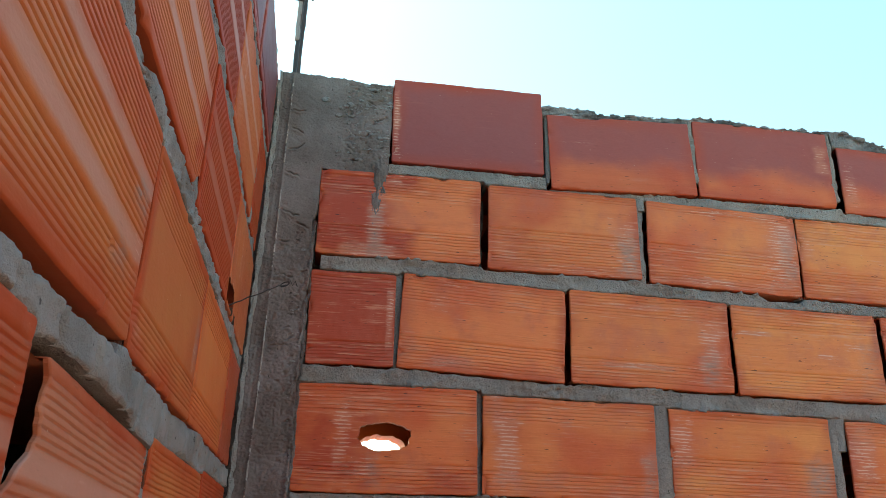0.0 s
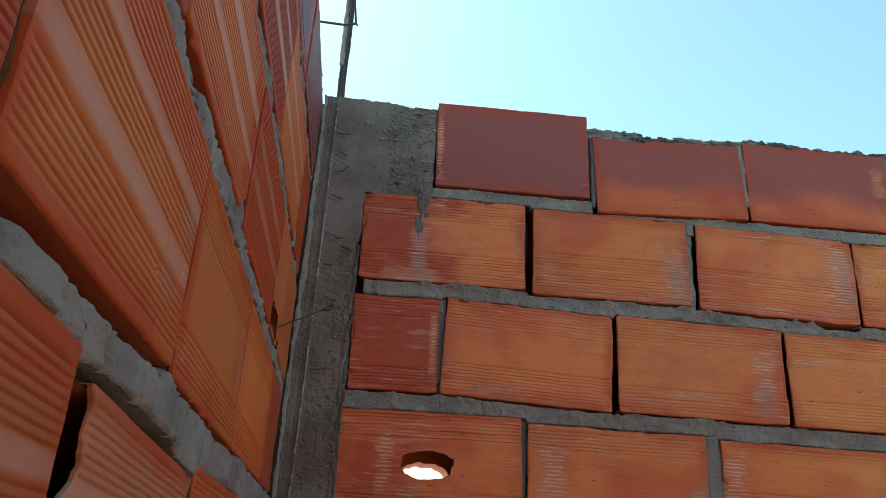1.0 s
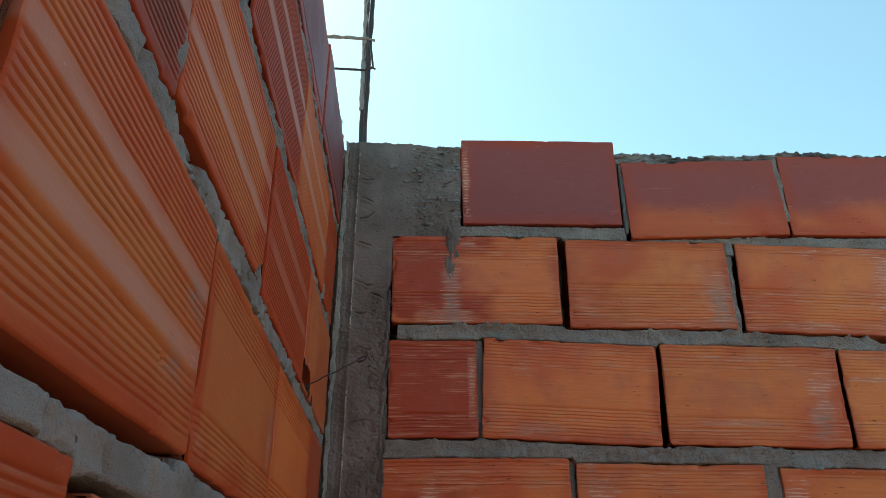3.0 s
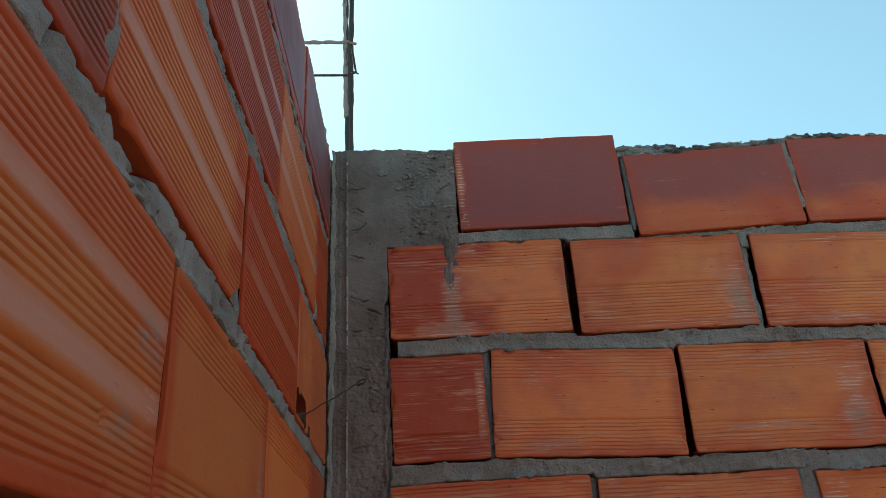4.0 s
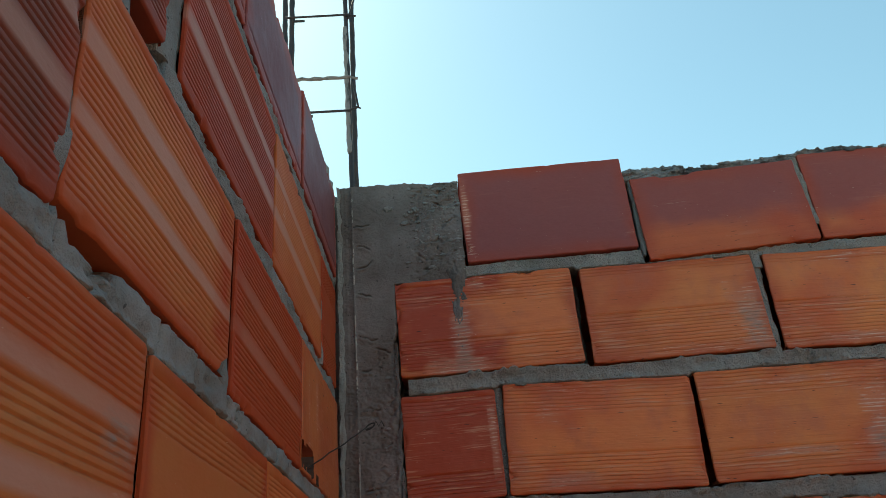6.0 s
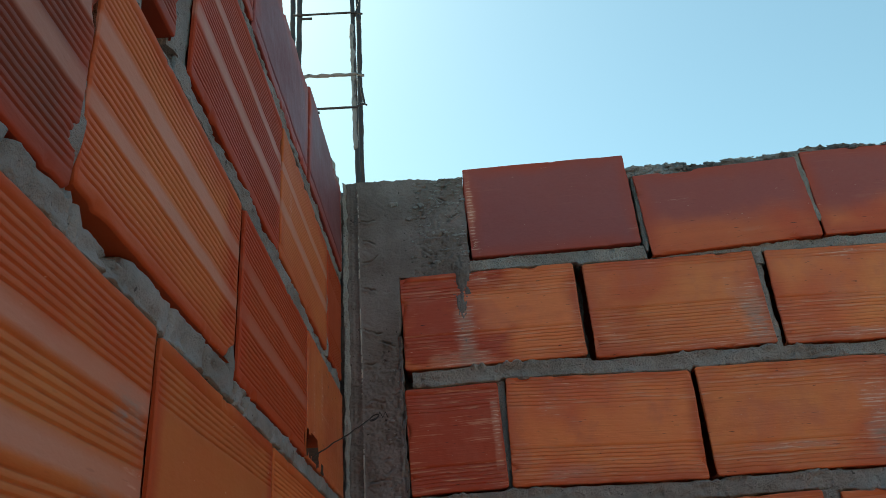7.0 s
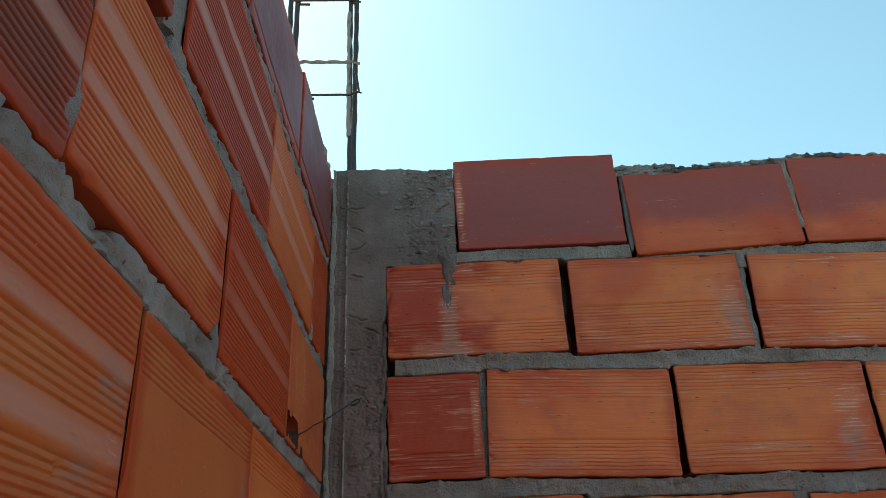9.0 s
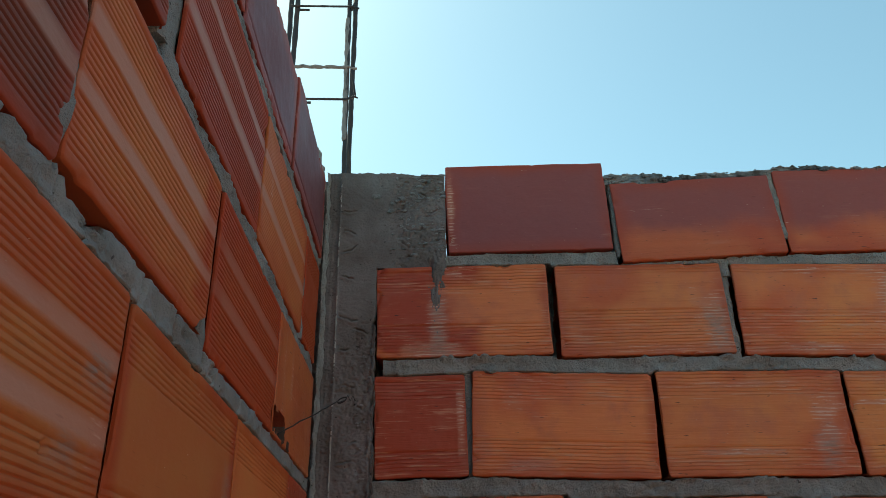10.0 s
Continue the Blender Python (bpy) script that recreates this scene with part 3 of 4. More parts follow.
TOP = [
    (0.241, 0.556, 2.3125, 2.505, 1.3, "smooth", "purple", 0.003, ("scuff", 0.007, 0.095, 0.008, 0.11, 1.0), ("scuff", 0.305, 0.03, 0.012, 0.006, 0.6)),
    (0.570, 0.889, 2.2945, 2.467, 3.2, "smooth", "burnt", 0.006, ("chip", 0.086, 0, 0.034, 0.013, 0), ("scuff", 0.05, 0.11, 0.05, 0.008, 0.5), ("scuff", 0.20, 0.03, 0.07, 0.006, 0.4)),
    (0.899, 1.220, 2.3085, 2.491, 1.2, "smooth", "burnt", 0.002, ("scuff", 0.30, 0.12, 0.02, 0.05, 0.5), ("scuff", 0.11, 0.075, 0.05, 0.006, 0.4)),
    (1.243, 1.565, 2.304, 2.465, 0.0, "smooth", "burnt", 0.0, ("scuff", 0.02, 0.07, 0.02, 0.06, 0.6)),
]
SECOND = [
    (0.108, 0.427, 2.1045, 2.283, 1.0, "fine", "orange", 0.0, ("stain", 0.05, 0.09, 0.085, 0.12, 1.5), ("stain", 0.15, 0.03, 0.045, 0.035, 1.2), ("stain", 0.16, 0.165, 0.06, 0.03, 1.0), ("scuff", 0.11, 0.06, 0.022, 0.10, 0.8), ("scuff", 0.10, 0.012, 0.06, 0.016, 0.9), ("scuff", 0.145, 0.165, 0.02, 0.012, 0.8), ("cement", 0.112, 0.055, 0.016, 0.065, 0.9)),
    (0.443, 0.759, 2.1025, 2.283, 0.8, "low", "orange", 0.001, ("scuff", 0.285, 0.075, 0.035, 0.06, 0.75), ("stain", 0.06, 0.06, 0.05, 0.05, 0.5), ("scuff", 0.20, 0.012, 0.09, 0.010, 0.7), ("scuff", 0.285, 0.035, 0.030, 0.035, 1.0), ("cement", 0.292, 0.045, 0.022, 0.045, 1.1)),
    (0.777, 1.110, 2.0990, 2.280, -0.6, "low", "orange", 0.003, ("scuff", 0.295, 0.09, 0.038, 0.09, 1.0), ("scuff", 0.13, 0.015, 0.10, 0.010, 0.9), ("scuff", 0.18, 0.168, 0.12, 0.008, 0.8), ("cement", 0.310, 0.080, 0.018, 0.060, 0.8)),
    (1.117, 1.440, 2.0980, 2.279, 0.0, "fine", "amber", 0.0, ("scuff", 0.02, 0.12, 0.02, 0.04, 0.6)),
]
THIRD = [
    (0.108, 0.268, 1.8915, 2.070, 1.2, "faint", "crimson", -0.002, ("stain", 0.07, 0.09, 0.09, 0.10, 0.9), ("scuff", 0.150, 0.09, 0.008, 0.09, 0.9)),
    (0.278, 0.597, 1.8890, 2.0715, -1.7, "fine", "orange", 0.001, ("scuff", 0.07, 0.13, 0.03, 0.03, 0.5), ("scuff", 0.10, 0.018, 0.05, 0.012, 0.7), ("scuff", 0.13, 0.165, 0.08, 0.008, 0.5)),
    (0.608, 0.938, 1.8875, 2.0715, 0.0, "faint", "orange", 0.001, ("scuff", 0.29, 0.09, 0.035, 0.07, 0.8), ("scuff", 0.14, 0.040, 0.11, 0.007, 0.9), ("scuff", 0.16, 0.160, 0.11, 0.008, 0.7), ("scuff", 0.265, 0.045, 0.012, 0.02, 0.5), ("cement", 0.285, 0.045, 0.020, 0.032, 1.0)),
    (0.945, 1.266, 1.8875, 2.069, 0.4, "faint", "amber", 0.003, ("scuff", 0.04, 0.125, 0.05, 0.006, 1.0), ("scuff", 0.20, 0.088, 0.03, 0.005, 1.0), ("scuff", 0.27, 0.11, 0.03, 0.010, 0.8), ("scuff", 0.26, 0.05, 0.04, 0.02, 0.5), ("cement", 0.295, 0.070, 0.026, 0.055, 0.7)),
    (1.280, 1.600, 1.8900, 2.070, 0.0, "fine", "orange", 0.0),
]
FOURTH = [
    (0.103, 0.429, 1.6720, 1.8575, 1.2, "faint", "orange", 0.0, ("stain", 0.06, 0.07, 0.10, 0.09, 1.0), ("stain", 0.28, 0.02, 0.06, 0.03, 0.8), ("scuff", 0.082, 0.10, 0.018, 0.10, 0.85), ("scuff", 0.12, 0.04, 0.03, 0.02, 0.7), ("scuff", 0.04, 0.165, 0.05, 0.006, 0.6), ("cement", 0.138, 0.040, 0.012, 0.030, 0.8)),
    (0.439, 0.768, 1.6770, 1.8535, 0.4, "faint", "orange", 0.002, ("scuff", 0.045, 0.08, 0.028, 0.09, 1.0), ("scuff", 0.31, 0.05, 0.02, 0.05, 0.6), ("stain", 0.05, 0.12, 0.04, 0.05, 0.4), ("cement", 0.315, 0.040, 0.014, 0.040, 0.8)),
    (0.798, 1.128, 1.6800, 1.851, 0.0, "low", "amber", 0.0, ("scuff", 0.025, 0.11, 0.025, 0.06, 0.9), ("scuff", 0.30, 0.06, 0.03, 0.04, 0.7), ("cement", 0.300, 0.050, 0.030, 0.035, 1.1)),
    (1.165, 1.490, 1.6800, 1.849, 0.0, "fine", "orange", 0.0, ("scuff", 0.03, 0.10, 0.03, 0.06, 0.9)),
]
FIFTH = [
    (0.108, 0.262, 1.4750, 1.652, 0.0, "fine", "red", 0.0),
    (0.272, 0.595, 1.4750, 1.655, 0.4, "fine", "orange", 0.0),
    (0.606, 0.930, 1.4750, 1.656, 0.0, "fine", "orange", 0.001),
    (0.942, 1.265, 1.4750, 1.655, 0.0, "fine", "amber", 0.0),
    (1.277, 1.600, 1.4750, 1.655, 0.0, "fine", "orange", 0.0),
]
BACK_COURSES = [TOP, SECOND, THIRD, FOURTH, FIFTH]
BACK_JOINTS = [
    ["open", "open", "open"], ["open", "open", "open"], ["sunk", "open", "open", "open"], ["sunk", "full", "open"], ["full", "open", "sunk", "full"],
]


def plain_course(z0, z1, x_from, x_to, step):
    """Places of further bricks in a course that runs on."""
    spots, x = [], x_from
    while x + 0.10 < x_to:
        spots.append((x, min(x + 0.322, x_to), z0, z1, 0.0))
        x += step
    return spots


shell = Shell()
further_back = []
for row, bricks in enumerate(BACK_COURSES):
    more = plain_course(bricks[-1][2], bricks[-1][3], bricks[-1][1] + 0.012, 5.48, 0.334)
    further_back += more
    BACK_COURSES[row] = bricks + more
for row in range(7):
    z1 = 1.452 - 0.2025 * row
    start = 0.108 if row % 2 == 0 else -0.055
    course = plain_course(z1 - 0.180, z1, start, 5.48, 0.334)
    course[0] = (0.108, *course[0][1:])
    further_back += course
    BACK_COURSES.append(course)
for n, (above, below) in enumerate(zip(BACK_COURSES, BACK_COURSES[1:])):
    under = level(above, 2, 0)
    low = {1: (1.010, 1.115, 0.010), 2: (0.590, 0.622, 0.007)}.get(n, (9, 9, 0))

    def lid(x):
        """The bed's top, which sags where mortar is missing under a brick."""
        return under(x) - (low[2] * min(1, (x - low[0]) / 0.02, (low[1] - x) / 0.01) if low[0] < x < low[1] else 0)
    bed(shell, level(below, 3, 0), lid, {0: 0.232, 1: 0.121}.get(n, 0.100), 1.62, 31 + n * 3.1, lumps=0.0045 if n else 0.0025, grit=1.0 if n else 0.5)
    bed(shell, level(below, 3, 0), level(above, 2, 0), 1.615, 5.49, 71 + n * 3.1, step=0.012)
bed(shell, lambda x: -0.01, level(BACK_COURSES[-1], 2, 0), 0.10, 5.49, 5.5, step=0.012)
for row, bricks in enumerate(BACK_COURSES):
    for n, (a, b) in enumerate(zip(bricks, bricks[1:])):
        joints = BACK_JOINTS[row] if row < len(BACK_JOINTS) else []
        plug(shell, a, b, 13 + row * 7.7 + n * 1.9, joints[n] if n < len(joints) else "sunk")
# joints that are only partly filled
head(shell, 0.5665, 0.5725, 2.300, 2.475, 61.0, 0.001, 0.003)
head(shell, 0.8855, 0.9005, 2.335, 2.490, 62.0, -0.003, 0.007, lean=-0.045)
head(shell, 1.2200, 1.2320, 2.330, 2.492, 60.0, 0.000, 0.006, lean=-0.02)
head(shell, 0.7590, 0.7740, 2.258, 2.290, 64.0, 0.003, 0.006)
head(shell, 0.7575, 0.7700, 2.095, 2.262, 65.0, 0.004, 0.004)
head(shell, 1.1085, 1.1145, 2.095, 2.290, 66.0, 0.006, 0.004)
head(shell, 1.1280, 1.1500, 1.675, 1.860, 67.0, 0.004, 0.006)
head(shell, 1.1420, 1.1650, 1.790, 1.860, 68.0, 0.003, 0.006)
head(shell, 0.7700, 0.8040, 1.675, 1.760, 69.0, 0.000, 0.005)
shell.block(np.array([[0.088, 0.128]] * 2), np.full((2, 2), 0.075), np.array([[0.0, 0.0], [2.275, 2.275]]), 0.14)
wall_back = tagged(new("wall_back", mesh_of("wall_back", shell.verts, shell.faces, MORTAR, True, shell.flat)), "unplastered wall of ribbed orange hollow bricks in grey mortar", "wall", kind="structure")

shell = Shell()
crest = level(TOP[1:], 3, 2.47)


def ridge(x):
    """Upper edge of the mortar left on the top course."""
    lie = np.interp(x, (0.56, 0.64, 0.68, 0.82, 0.99, 1.01, 1.14, 1.22, 1.26, 1.31, 1.38, 1.60), (2.484, 2.490, 2.480, 2.488, 2.505, 2.496, 2.497, 2.506, 2.510, 2.502, 2.478, 2.478))
    return max(crest(x) + 0.003, float(lie) + 0.0022 * float(rough(x * 70, 0.4, 3)))


def crumb(shell, x, y, z, size, seed):
    """An angular lump of set mortar."""
    start = len(shell.verts)
    flat_ico = [(0, 0, 1)] + [(0.9 * math.cos(1.257 * k), 0.9 * math.sin(1.257 * k), 0.42) for k in range(5)]
    flat_ico += [(0.9 * math.cos(1.257 * k + 0.63), 0.9 * math.sin(1.257 * k + 0.63), -0.42) for k in range(5)] + [(0, 0, -1)]
    for k, (a, b, c) in enumerate(flat_ico):
        r = size * (1 + 0.45 * float(wobble(k * 1.7, seed, seed)))
        shell.verts.append((x + 1.7 * a * r, y + 0.5 * b * r, z + 0.80 * c * r))
    for k in range(5):
        m = (k + 1) % 5
        shell.faces += [(start, start + 1 + k, start + 1 + m), (start + 1 + k, start + 6 + k, start + 1 + m), (start + 1 + m, start + 6 + k, start + 6 + m), (start + 6 + k, start + 11, start + 6 + m)]
        shell.flat += range(len(shell.faces) - 4, len(shell.faces))


def flake(shell, x, y, z, size, seed):
    """A thin chip of cement that stands a little off the face."""
    start, turn = len(shell.verts), 6.28 * float(hashed(seed, 1.0, 2.0))
    lift = 0.22 * size
    for k in range(6):
        r = size * (0.35 + 1.1 * float(hashed(seed, k + 3.0, 5.0)))
        a, b = r * math.cos(1.047 * k + turn) * 1.25, 0.75 * r * math.sin(1.047 * k + turn)
        shell.verts += [(x + a, y + 0.002, z + b), (x + 0.8 * a, y - lift * (0.6 + 0.8 * float(hashed(seed, k + 9.0, 4.0))), z + 0.8 * b)]
    for k in range(6):
        a, b = start + 2 * k, start + 2 * ((k + 1) % 6)
        shell.faces.append((a, b, b + 1, a + 1))
    shell.faces.append(tuple(start + 2 * k + 1 for k in range(6)))
    shell.flat += range(len(shell.faces) - 7, len(shell.faces))


bed(shell, lambda x: crest(x) - 0.003, ridge, 0.558, 1.60, 55.0, back=0.13, sit=0.003, lumps=0.007, step=0.002)
part("mortar_bed", mesh_of("mortar_bed", shell.verts, shell.faces, FLAKY, True, shell.flat), wall_back, label="crumbly grey mortar left along the top")
shell = Shell()
for n in range(420):
    x = 0.562 + 1.0 * float(hashed(n, 1.0, 2.0))
    y = -0.003 + 0.05 * float(hashed(n, 2.0, 3.0)) ** 1.6
    size = 0.0018 + 0.0058 * float(hashed(n, 3.0, 4.0)) ** 2.5
    crumb(shell, x, y, ridge(x) - 0.0035 - (0.010 * float(hashed(n, 5.0, 2.0)) if y < 0.004 and ridge(x) - crest(x) > 0.008 else 0), size, 0.37 * n)
for n in range(110):
    x = 0.560 + 0.40 * float(hashed(n, 11.0, 2.0)) ** 1.5
    z = crest(x) + (ridge(x) - crest(x)) * (0.15 + 0.8 * float(hashed(n, 12.0, 3.0)))
    crumb(shell, x, 0.001, z, 0.0015 + 0.0042 * float(hashed(n, 13.0, 4.0)) ** 2, 0.61 * n)
part("crumbs", mesh_of("crumbs", shell.verts, shell.faces, FLAKY, True, shell.flat), wall_back, label="loose pale mortar crumbs")


def pierced_brick(spec, seed, u0, v0, half_u, half_v):
    """A brick with a rounded slot knocked right through it."""
    ob = lay(wall_back, Matrix(), spec, seed, hollow=False)
    me = ob.data
    bm = bmesh.new()
    bm.from_mesh(me)
    front = [f for f in bm.faces if len(f.verts) == 4 and f.calc_center_median().y < 0.02]
    cut = [e for f in front for e in f.edges if abs(e.calc_length()) > 0.0035 and abs(e.verts[0].co.z - e.verts[1].co.z) < 0.002
           and abs(e.verts[0].co.x - u0) < half_u + 0.02 and abs(e.verts[0].co.z - v0) < half_v + 0.014]
    bmesh.ops.subdivide_edges(bm, edges=list(set(cut)), cuts=3, use_grid_fill=True)

    def reach(co):
        return (abs((co.x - u0) / half_u) ** 2.5 + abs((co.z - v0) / half_v) ** 2.5) ** (1 / 2.5)

    gone = [f for f in bm.faces if f.calc_center_median().y < 0.02 and reach(f.calc_center_median()) < 1.0]
    gone += [f for f in bm.faces if len(f.verts) > 20]
    bmesh.ops.delete(bm, geom=gone, context="FACES")
    edge = [e for e in bm.edges if e.is_boundary and e.verts[0].co.y < 0.02 and reach(e.verts[0].co) < 1.5]
    for v in {v for e in edge for v in e.verts}:
        r = reach(v.co) * (1 + 0.09 * float(wobble(v.co.x * 110, v.co.z * 130, 6)))
        v.co.x, v.co.z = u0 + (v.co.x - u0) / r, v0 + (v.co.z - v0) / r
    ring = bmesh.ops.extrude_edge_only(bm, edges=edge)["geom"]
    for v in (g for g in ring if isinstance(g, bmesh.types.BMVert)):
        v.co.y = 0.011
    # the rear shell of the hollow brick, broken through a little lower
    length, height = spec[1] - spec[0], spec[3] - spec[2]
    rings = []
    for y, grow in ((DEPTH - 0.068, 0.0), (DEPTH - 0.068, 1.0), (DEPTH, 1.0)):
        row = []
        for k in range(40):
            c, d = math.cos(k * math.pi / 20), math.sin(k * math.pi / 20)
            hole = (u0 + 0.001 + half_u * 1.02 * c * (1 + 0.04 * float(wobble(k * 0.9, 1, 5))), v0 - 0.010 + half_v * 0.98 * d * (1 + 0.10 * float(wobble(k * 0.7, 2, 5))))
            big = max(abs(c), abs(d))
            rim = (length / 2 + length / 2 * c / big, height / 2 + height / 2 * d / big)
            x, z = hole if grow else rim
            row.append(bm.verts.new((x, y, z)))
        rings.append(row)
    for one, two in zip(rings, rings[1:]):
        for k in range(40):
            bm.faces.new((one[k], one[(k + 1) % 40], two[(k + 1) % 40], two[k]))
    bmesh.ops.split_edges(bm, edges=[e for e in bm.edges if e.is_valid and len(e.link_faces) == 2 and abs(e.calc_face_angle(0.0)) > 1.0])
    bm.to_mesh(me)
    bm.free()
    return ob


for row, bricks in enumerate((TOP, SECOND, THIRD, FOURTH, FIFTH)):
    for n, spec in enumerate(bricks):
        if row == 3 and n == 0:
            pierced_brick(spec, 40.0, 0.159, 0.096, 0.046, 0.0245)
        else:
            lay(wall_back, Matrix(), spec, 10.0 * row + 1.37 * n + 1)


# ---- left wall: along it, positions count along +y ----
SIDE = pose(0, 0, 0, 0, 0, 90)
L5 = [
    (-1.350, -1.020, 2.285, 2.440, 0.0, "ledge", "plum", 0.0),
    (-1.010, -0.682, 2.285, 2.440, 0.0, "ledge", "plum", 0.001),
    (-0.672, -0.350, 2.287, 2.447, 0.6, "ledge", "plum", 0.0),
    (-0.342, -0.014, 2.292, 2.463, 0.6, "ledge", "plum", 0.002),
]
L4 = [
    (-1.205, -0.878, 2.088, 2.266, 0.0, "banded", "umber", 0.0),
    (-0.842, -0.520, 2.086, 2.266, 0.0, "banded", "crimson", 0.0),
    (-0.511, -0.173, 2.087, 2.268, 0.0, "scored", "gold", 0.0, ("scuff", 0.05, 0.1, 0.012, 0.06, 0.6)),
    (-0.163, -0.014, 2.087, 2.268, 0.0, "plain_middle", "red", 0.0),
]
L3 = [
    (-1.315, -0.9915, 1.893, 2.062, 0.0, "banded", "umber", 0.0),
    (-0.987, -0.6798, 1.900, 2.062, 0.0, "turned", "gold", 0.0, ("notch", 1, 0.0, 0.026, 0.020, 1.4), ("stain", 0.29, 0.08, 0.03, 0.09, 0.9)),
    (-0.6688, -0.340, 1.892, 2.062, 0.0, "banded", "red", 0.001, ("dull", 0, 0, 1, 1, 0.4), ("notch", 1, 0.020, 0.018, 0.020, 1.5)),
    (-0.334, -0.014, 1.892, 2.062, 0.0, "smooth", "orange", 0.001, ("hole", 0.032, 0.020, 0.054, 0.018, 0.08), ("hole", 0.110, 0.002, 0.012, 0.013, 0.08), ("scuff", 0.11, 0.11, 0.008, 0.05, 0.7), ("scuff", 0.05, 0.10, 0.006, 0.07, 0.7), ("stain", 0.2, 0.08, 0.1, 0.08, 0.5)),
]
L2 = [
    (-1.510, -1.172, 1.702, 1.868, 0.0, "banded", "crimson", 0.0),
    (-1.162, -0.8598, 1.705, 1.869, 0.0, "banded", "gold", 0.001, ("solid", 0, 0, 1, 1, 0.03), ("hole", 0.222, 0.042, 0.0028, 0.005, 0.004), ("hole", 0.232, 0.010, 0.003, 0.004, 0.004), ("stain", 0.18, 0.140, 0.17, 0.040, 0.6), ("scuff", 0.285, 0.06, 0.018, 0.03, 0.55), ("scuff", 0.28, 0.105, 0.02, 0.016, 0.6), ("cement", 0.274, 0.100, 0.022, 0.015, 1.2), ("cement", 0.245, 0.046, 0.022, 0.012, 0.7)),
    (-0.8478, -0.5215, 1.702, 1.868, 0.0, "plain_middle", "gold", 0.0, ("scuff", 0.02, 0.02, 0.02, 0.01, 0.5), ("scuff", 0.30, 0.06, 0.014, 0.03, 0.5), ("cement", 0.305, 0.085, 0.018, 0.025, 0.5)),
    (-0.514, -0.190, 1.702, 1.868, 0.0, "plain_middle", "orange", 0.0),
    (-0.182, -0.014, 1.702, 1.868, 0.0, "smooth", "red", 0.0),
]
L1 = [
    (-1.370, -1.038, 1.495, 1.677, -0.8, "banded", "tan", 0.001, ("stain", 0.30, 0.165, 0.05, 0.02, 0.6)),
    (-1.027, -0.706, 1.492, 1.659, -2.5, "banded", "dusty", -0.003, ("solid", 0, 0, 1, 1, 0.004), ("notch", 0, 0.138, 0.038, 0.046, 2.0), ("scuff", 0.16, 0.09, 0.17, 0.09, 0.30)),
    (-0.697, -0.337, 1.495, 1.662, 0.0, "banded", "orange", 0.0, ("scuff", 0.30, 0.10, 0.018, 0.05, 0.6)),
    (-0.327, -0.014, 1.495, 1.668, 0.0, "plain_middle", "red", 0.0),
]
L0 = [
    (-1.510, -1.180, 1.290, 1.470, 0.0, "banded", "orange", 0.0),
    (-1.170, -0.845, 1.290, 1.470, 0.0, "banded", "red", 0.0),
    (-0.835, -0.510, 1.290, 1.470, 0.0, "banded", "orange", 0.0),
    (-0.500, -0.176, 1.290, 1.470, 0.0, "banded", "orange", 0.0),
    (-0.166, -0.014, 1.290, 1.470, 0.0, "smooth", "red", 0.0),
]
SIDE_JOINTS = [
    ["sunk", "sunk", "open"], ["full", "sunk", "open"], ["open", "open", "open"], ["open", "open", "open", "open"], ["open", "full", "open"], ["full", "open", "sunk", "open"],
]
side_courses, further_side = [L5, L4, L3, L2, L1, L0], []
for row, bricks in enumerate(side_courses):
    more = [(-b[1], -b[0], *b[2:]) for b in plain_course(bricks[0][2], bricks[0][3], -bricks[0][0] + 0.012, 3.59, 0.334)]
    further_side += more
    side_courses[row] = more[::-1] + bricks
for row in range(6):
    z1 = 1.265 - 0.2055 * row
    course = [(-b[1], -b[0], *b[2:]) for b in plain_course(z1 - 0.182, z1, 0.014 + 0.167 * (row % 2), 3.59, 0.334)][::-1]
    if row % 2:
        course.append((-0.169, -0.014, z1 - 0.182, z1, 0.0))
    further_side += course
    side_courses.append(course)
shell = Shell()
for n, (above, below) in enumerate(zip(side_courses, side_courses[1:])):
    under = level(above, 2, 0)
    gaps = {1: (-0.935, -0.868, 2.066), 2: (-0.970, -0.908, 1.889), 3: (-1.30, -0.875, 1.6955)}.get(n, (9, 9, 9))

    def lid(x):
        return min(under(x), gaps[2]) if gaps[0] < x < gaps[1] else under(x)
    over = level(below, 3, 0)

    def sole(x):
        """The bed over the broken brick does not reach down to it."""
        return over(x) + (0.0055 * min(1, (x + 1.03) / 0.02, (-0.74 - x) / 0.05) if n == 3 and -1.03 < x < -0.74 else 0)
    bed(shell, sole, lid, -1.55, -0.012, 131 + n * 3.1, lumps=0.0036, sit=-0.0015 if n == 3 else 0.0015, step=0.0026, notches=1.0 if n in (2, 3) else 0.0, slop=0.12 if n == 3 else 0.25, blobs=0.009 if n == 3 else 0.0, undercut=0.15 if n == 3 else 1.0, grit=0.25 if n == 3 else 0.5)
    bed(shell, level(below, 3, 0), level(above, 2, 0), -3.59, -1.545, 171 + n * 3.1, step=0.012)
bed(shell, lambda x: -0.01, level(side_courses[-1], 2, 0), -3.59, -0.012, 7.5, step=0.012)
for row, bricks in enumerate(side_courses):
    extra = len(bricks) - len((L5, L4, L3, L2, L1, L0)[row]) if row < 6 else 99
    for n, (a, b) in enumerate(zip(bricks, bricks[1:])):
        known = n - extra
        plug(shell, a, b, 213 + row * 7.7 + n * 1.9, SIDE_JOINTS[row][known] if 0 <= known < len(SIDE_JOINTS[row] if row < 6 else ()) else "sunk")
head(shell, -1.040, -1.020, 1.485, 1.618, 8.8, 0.006, 0.007)
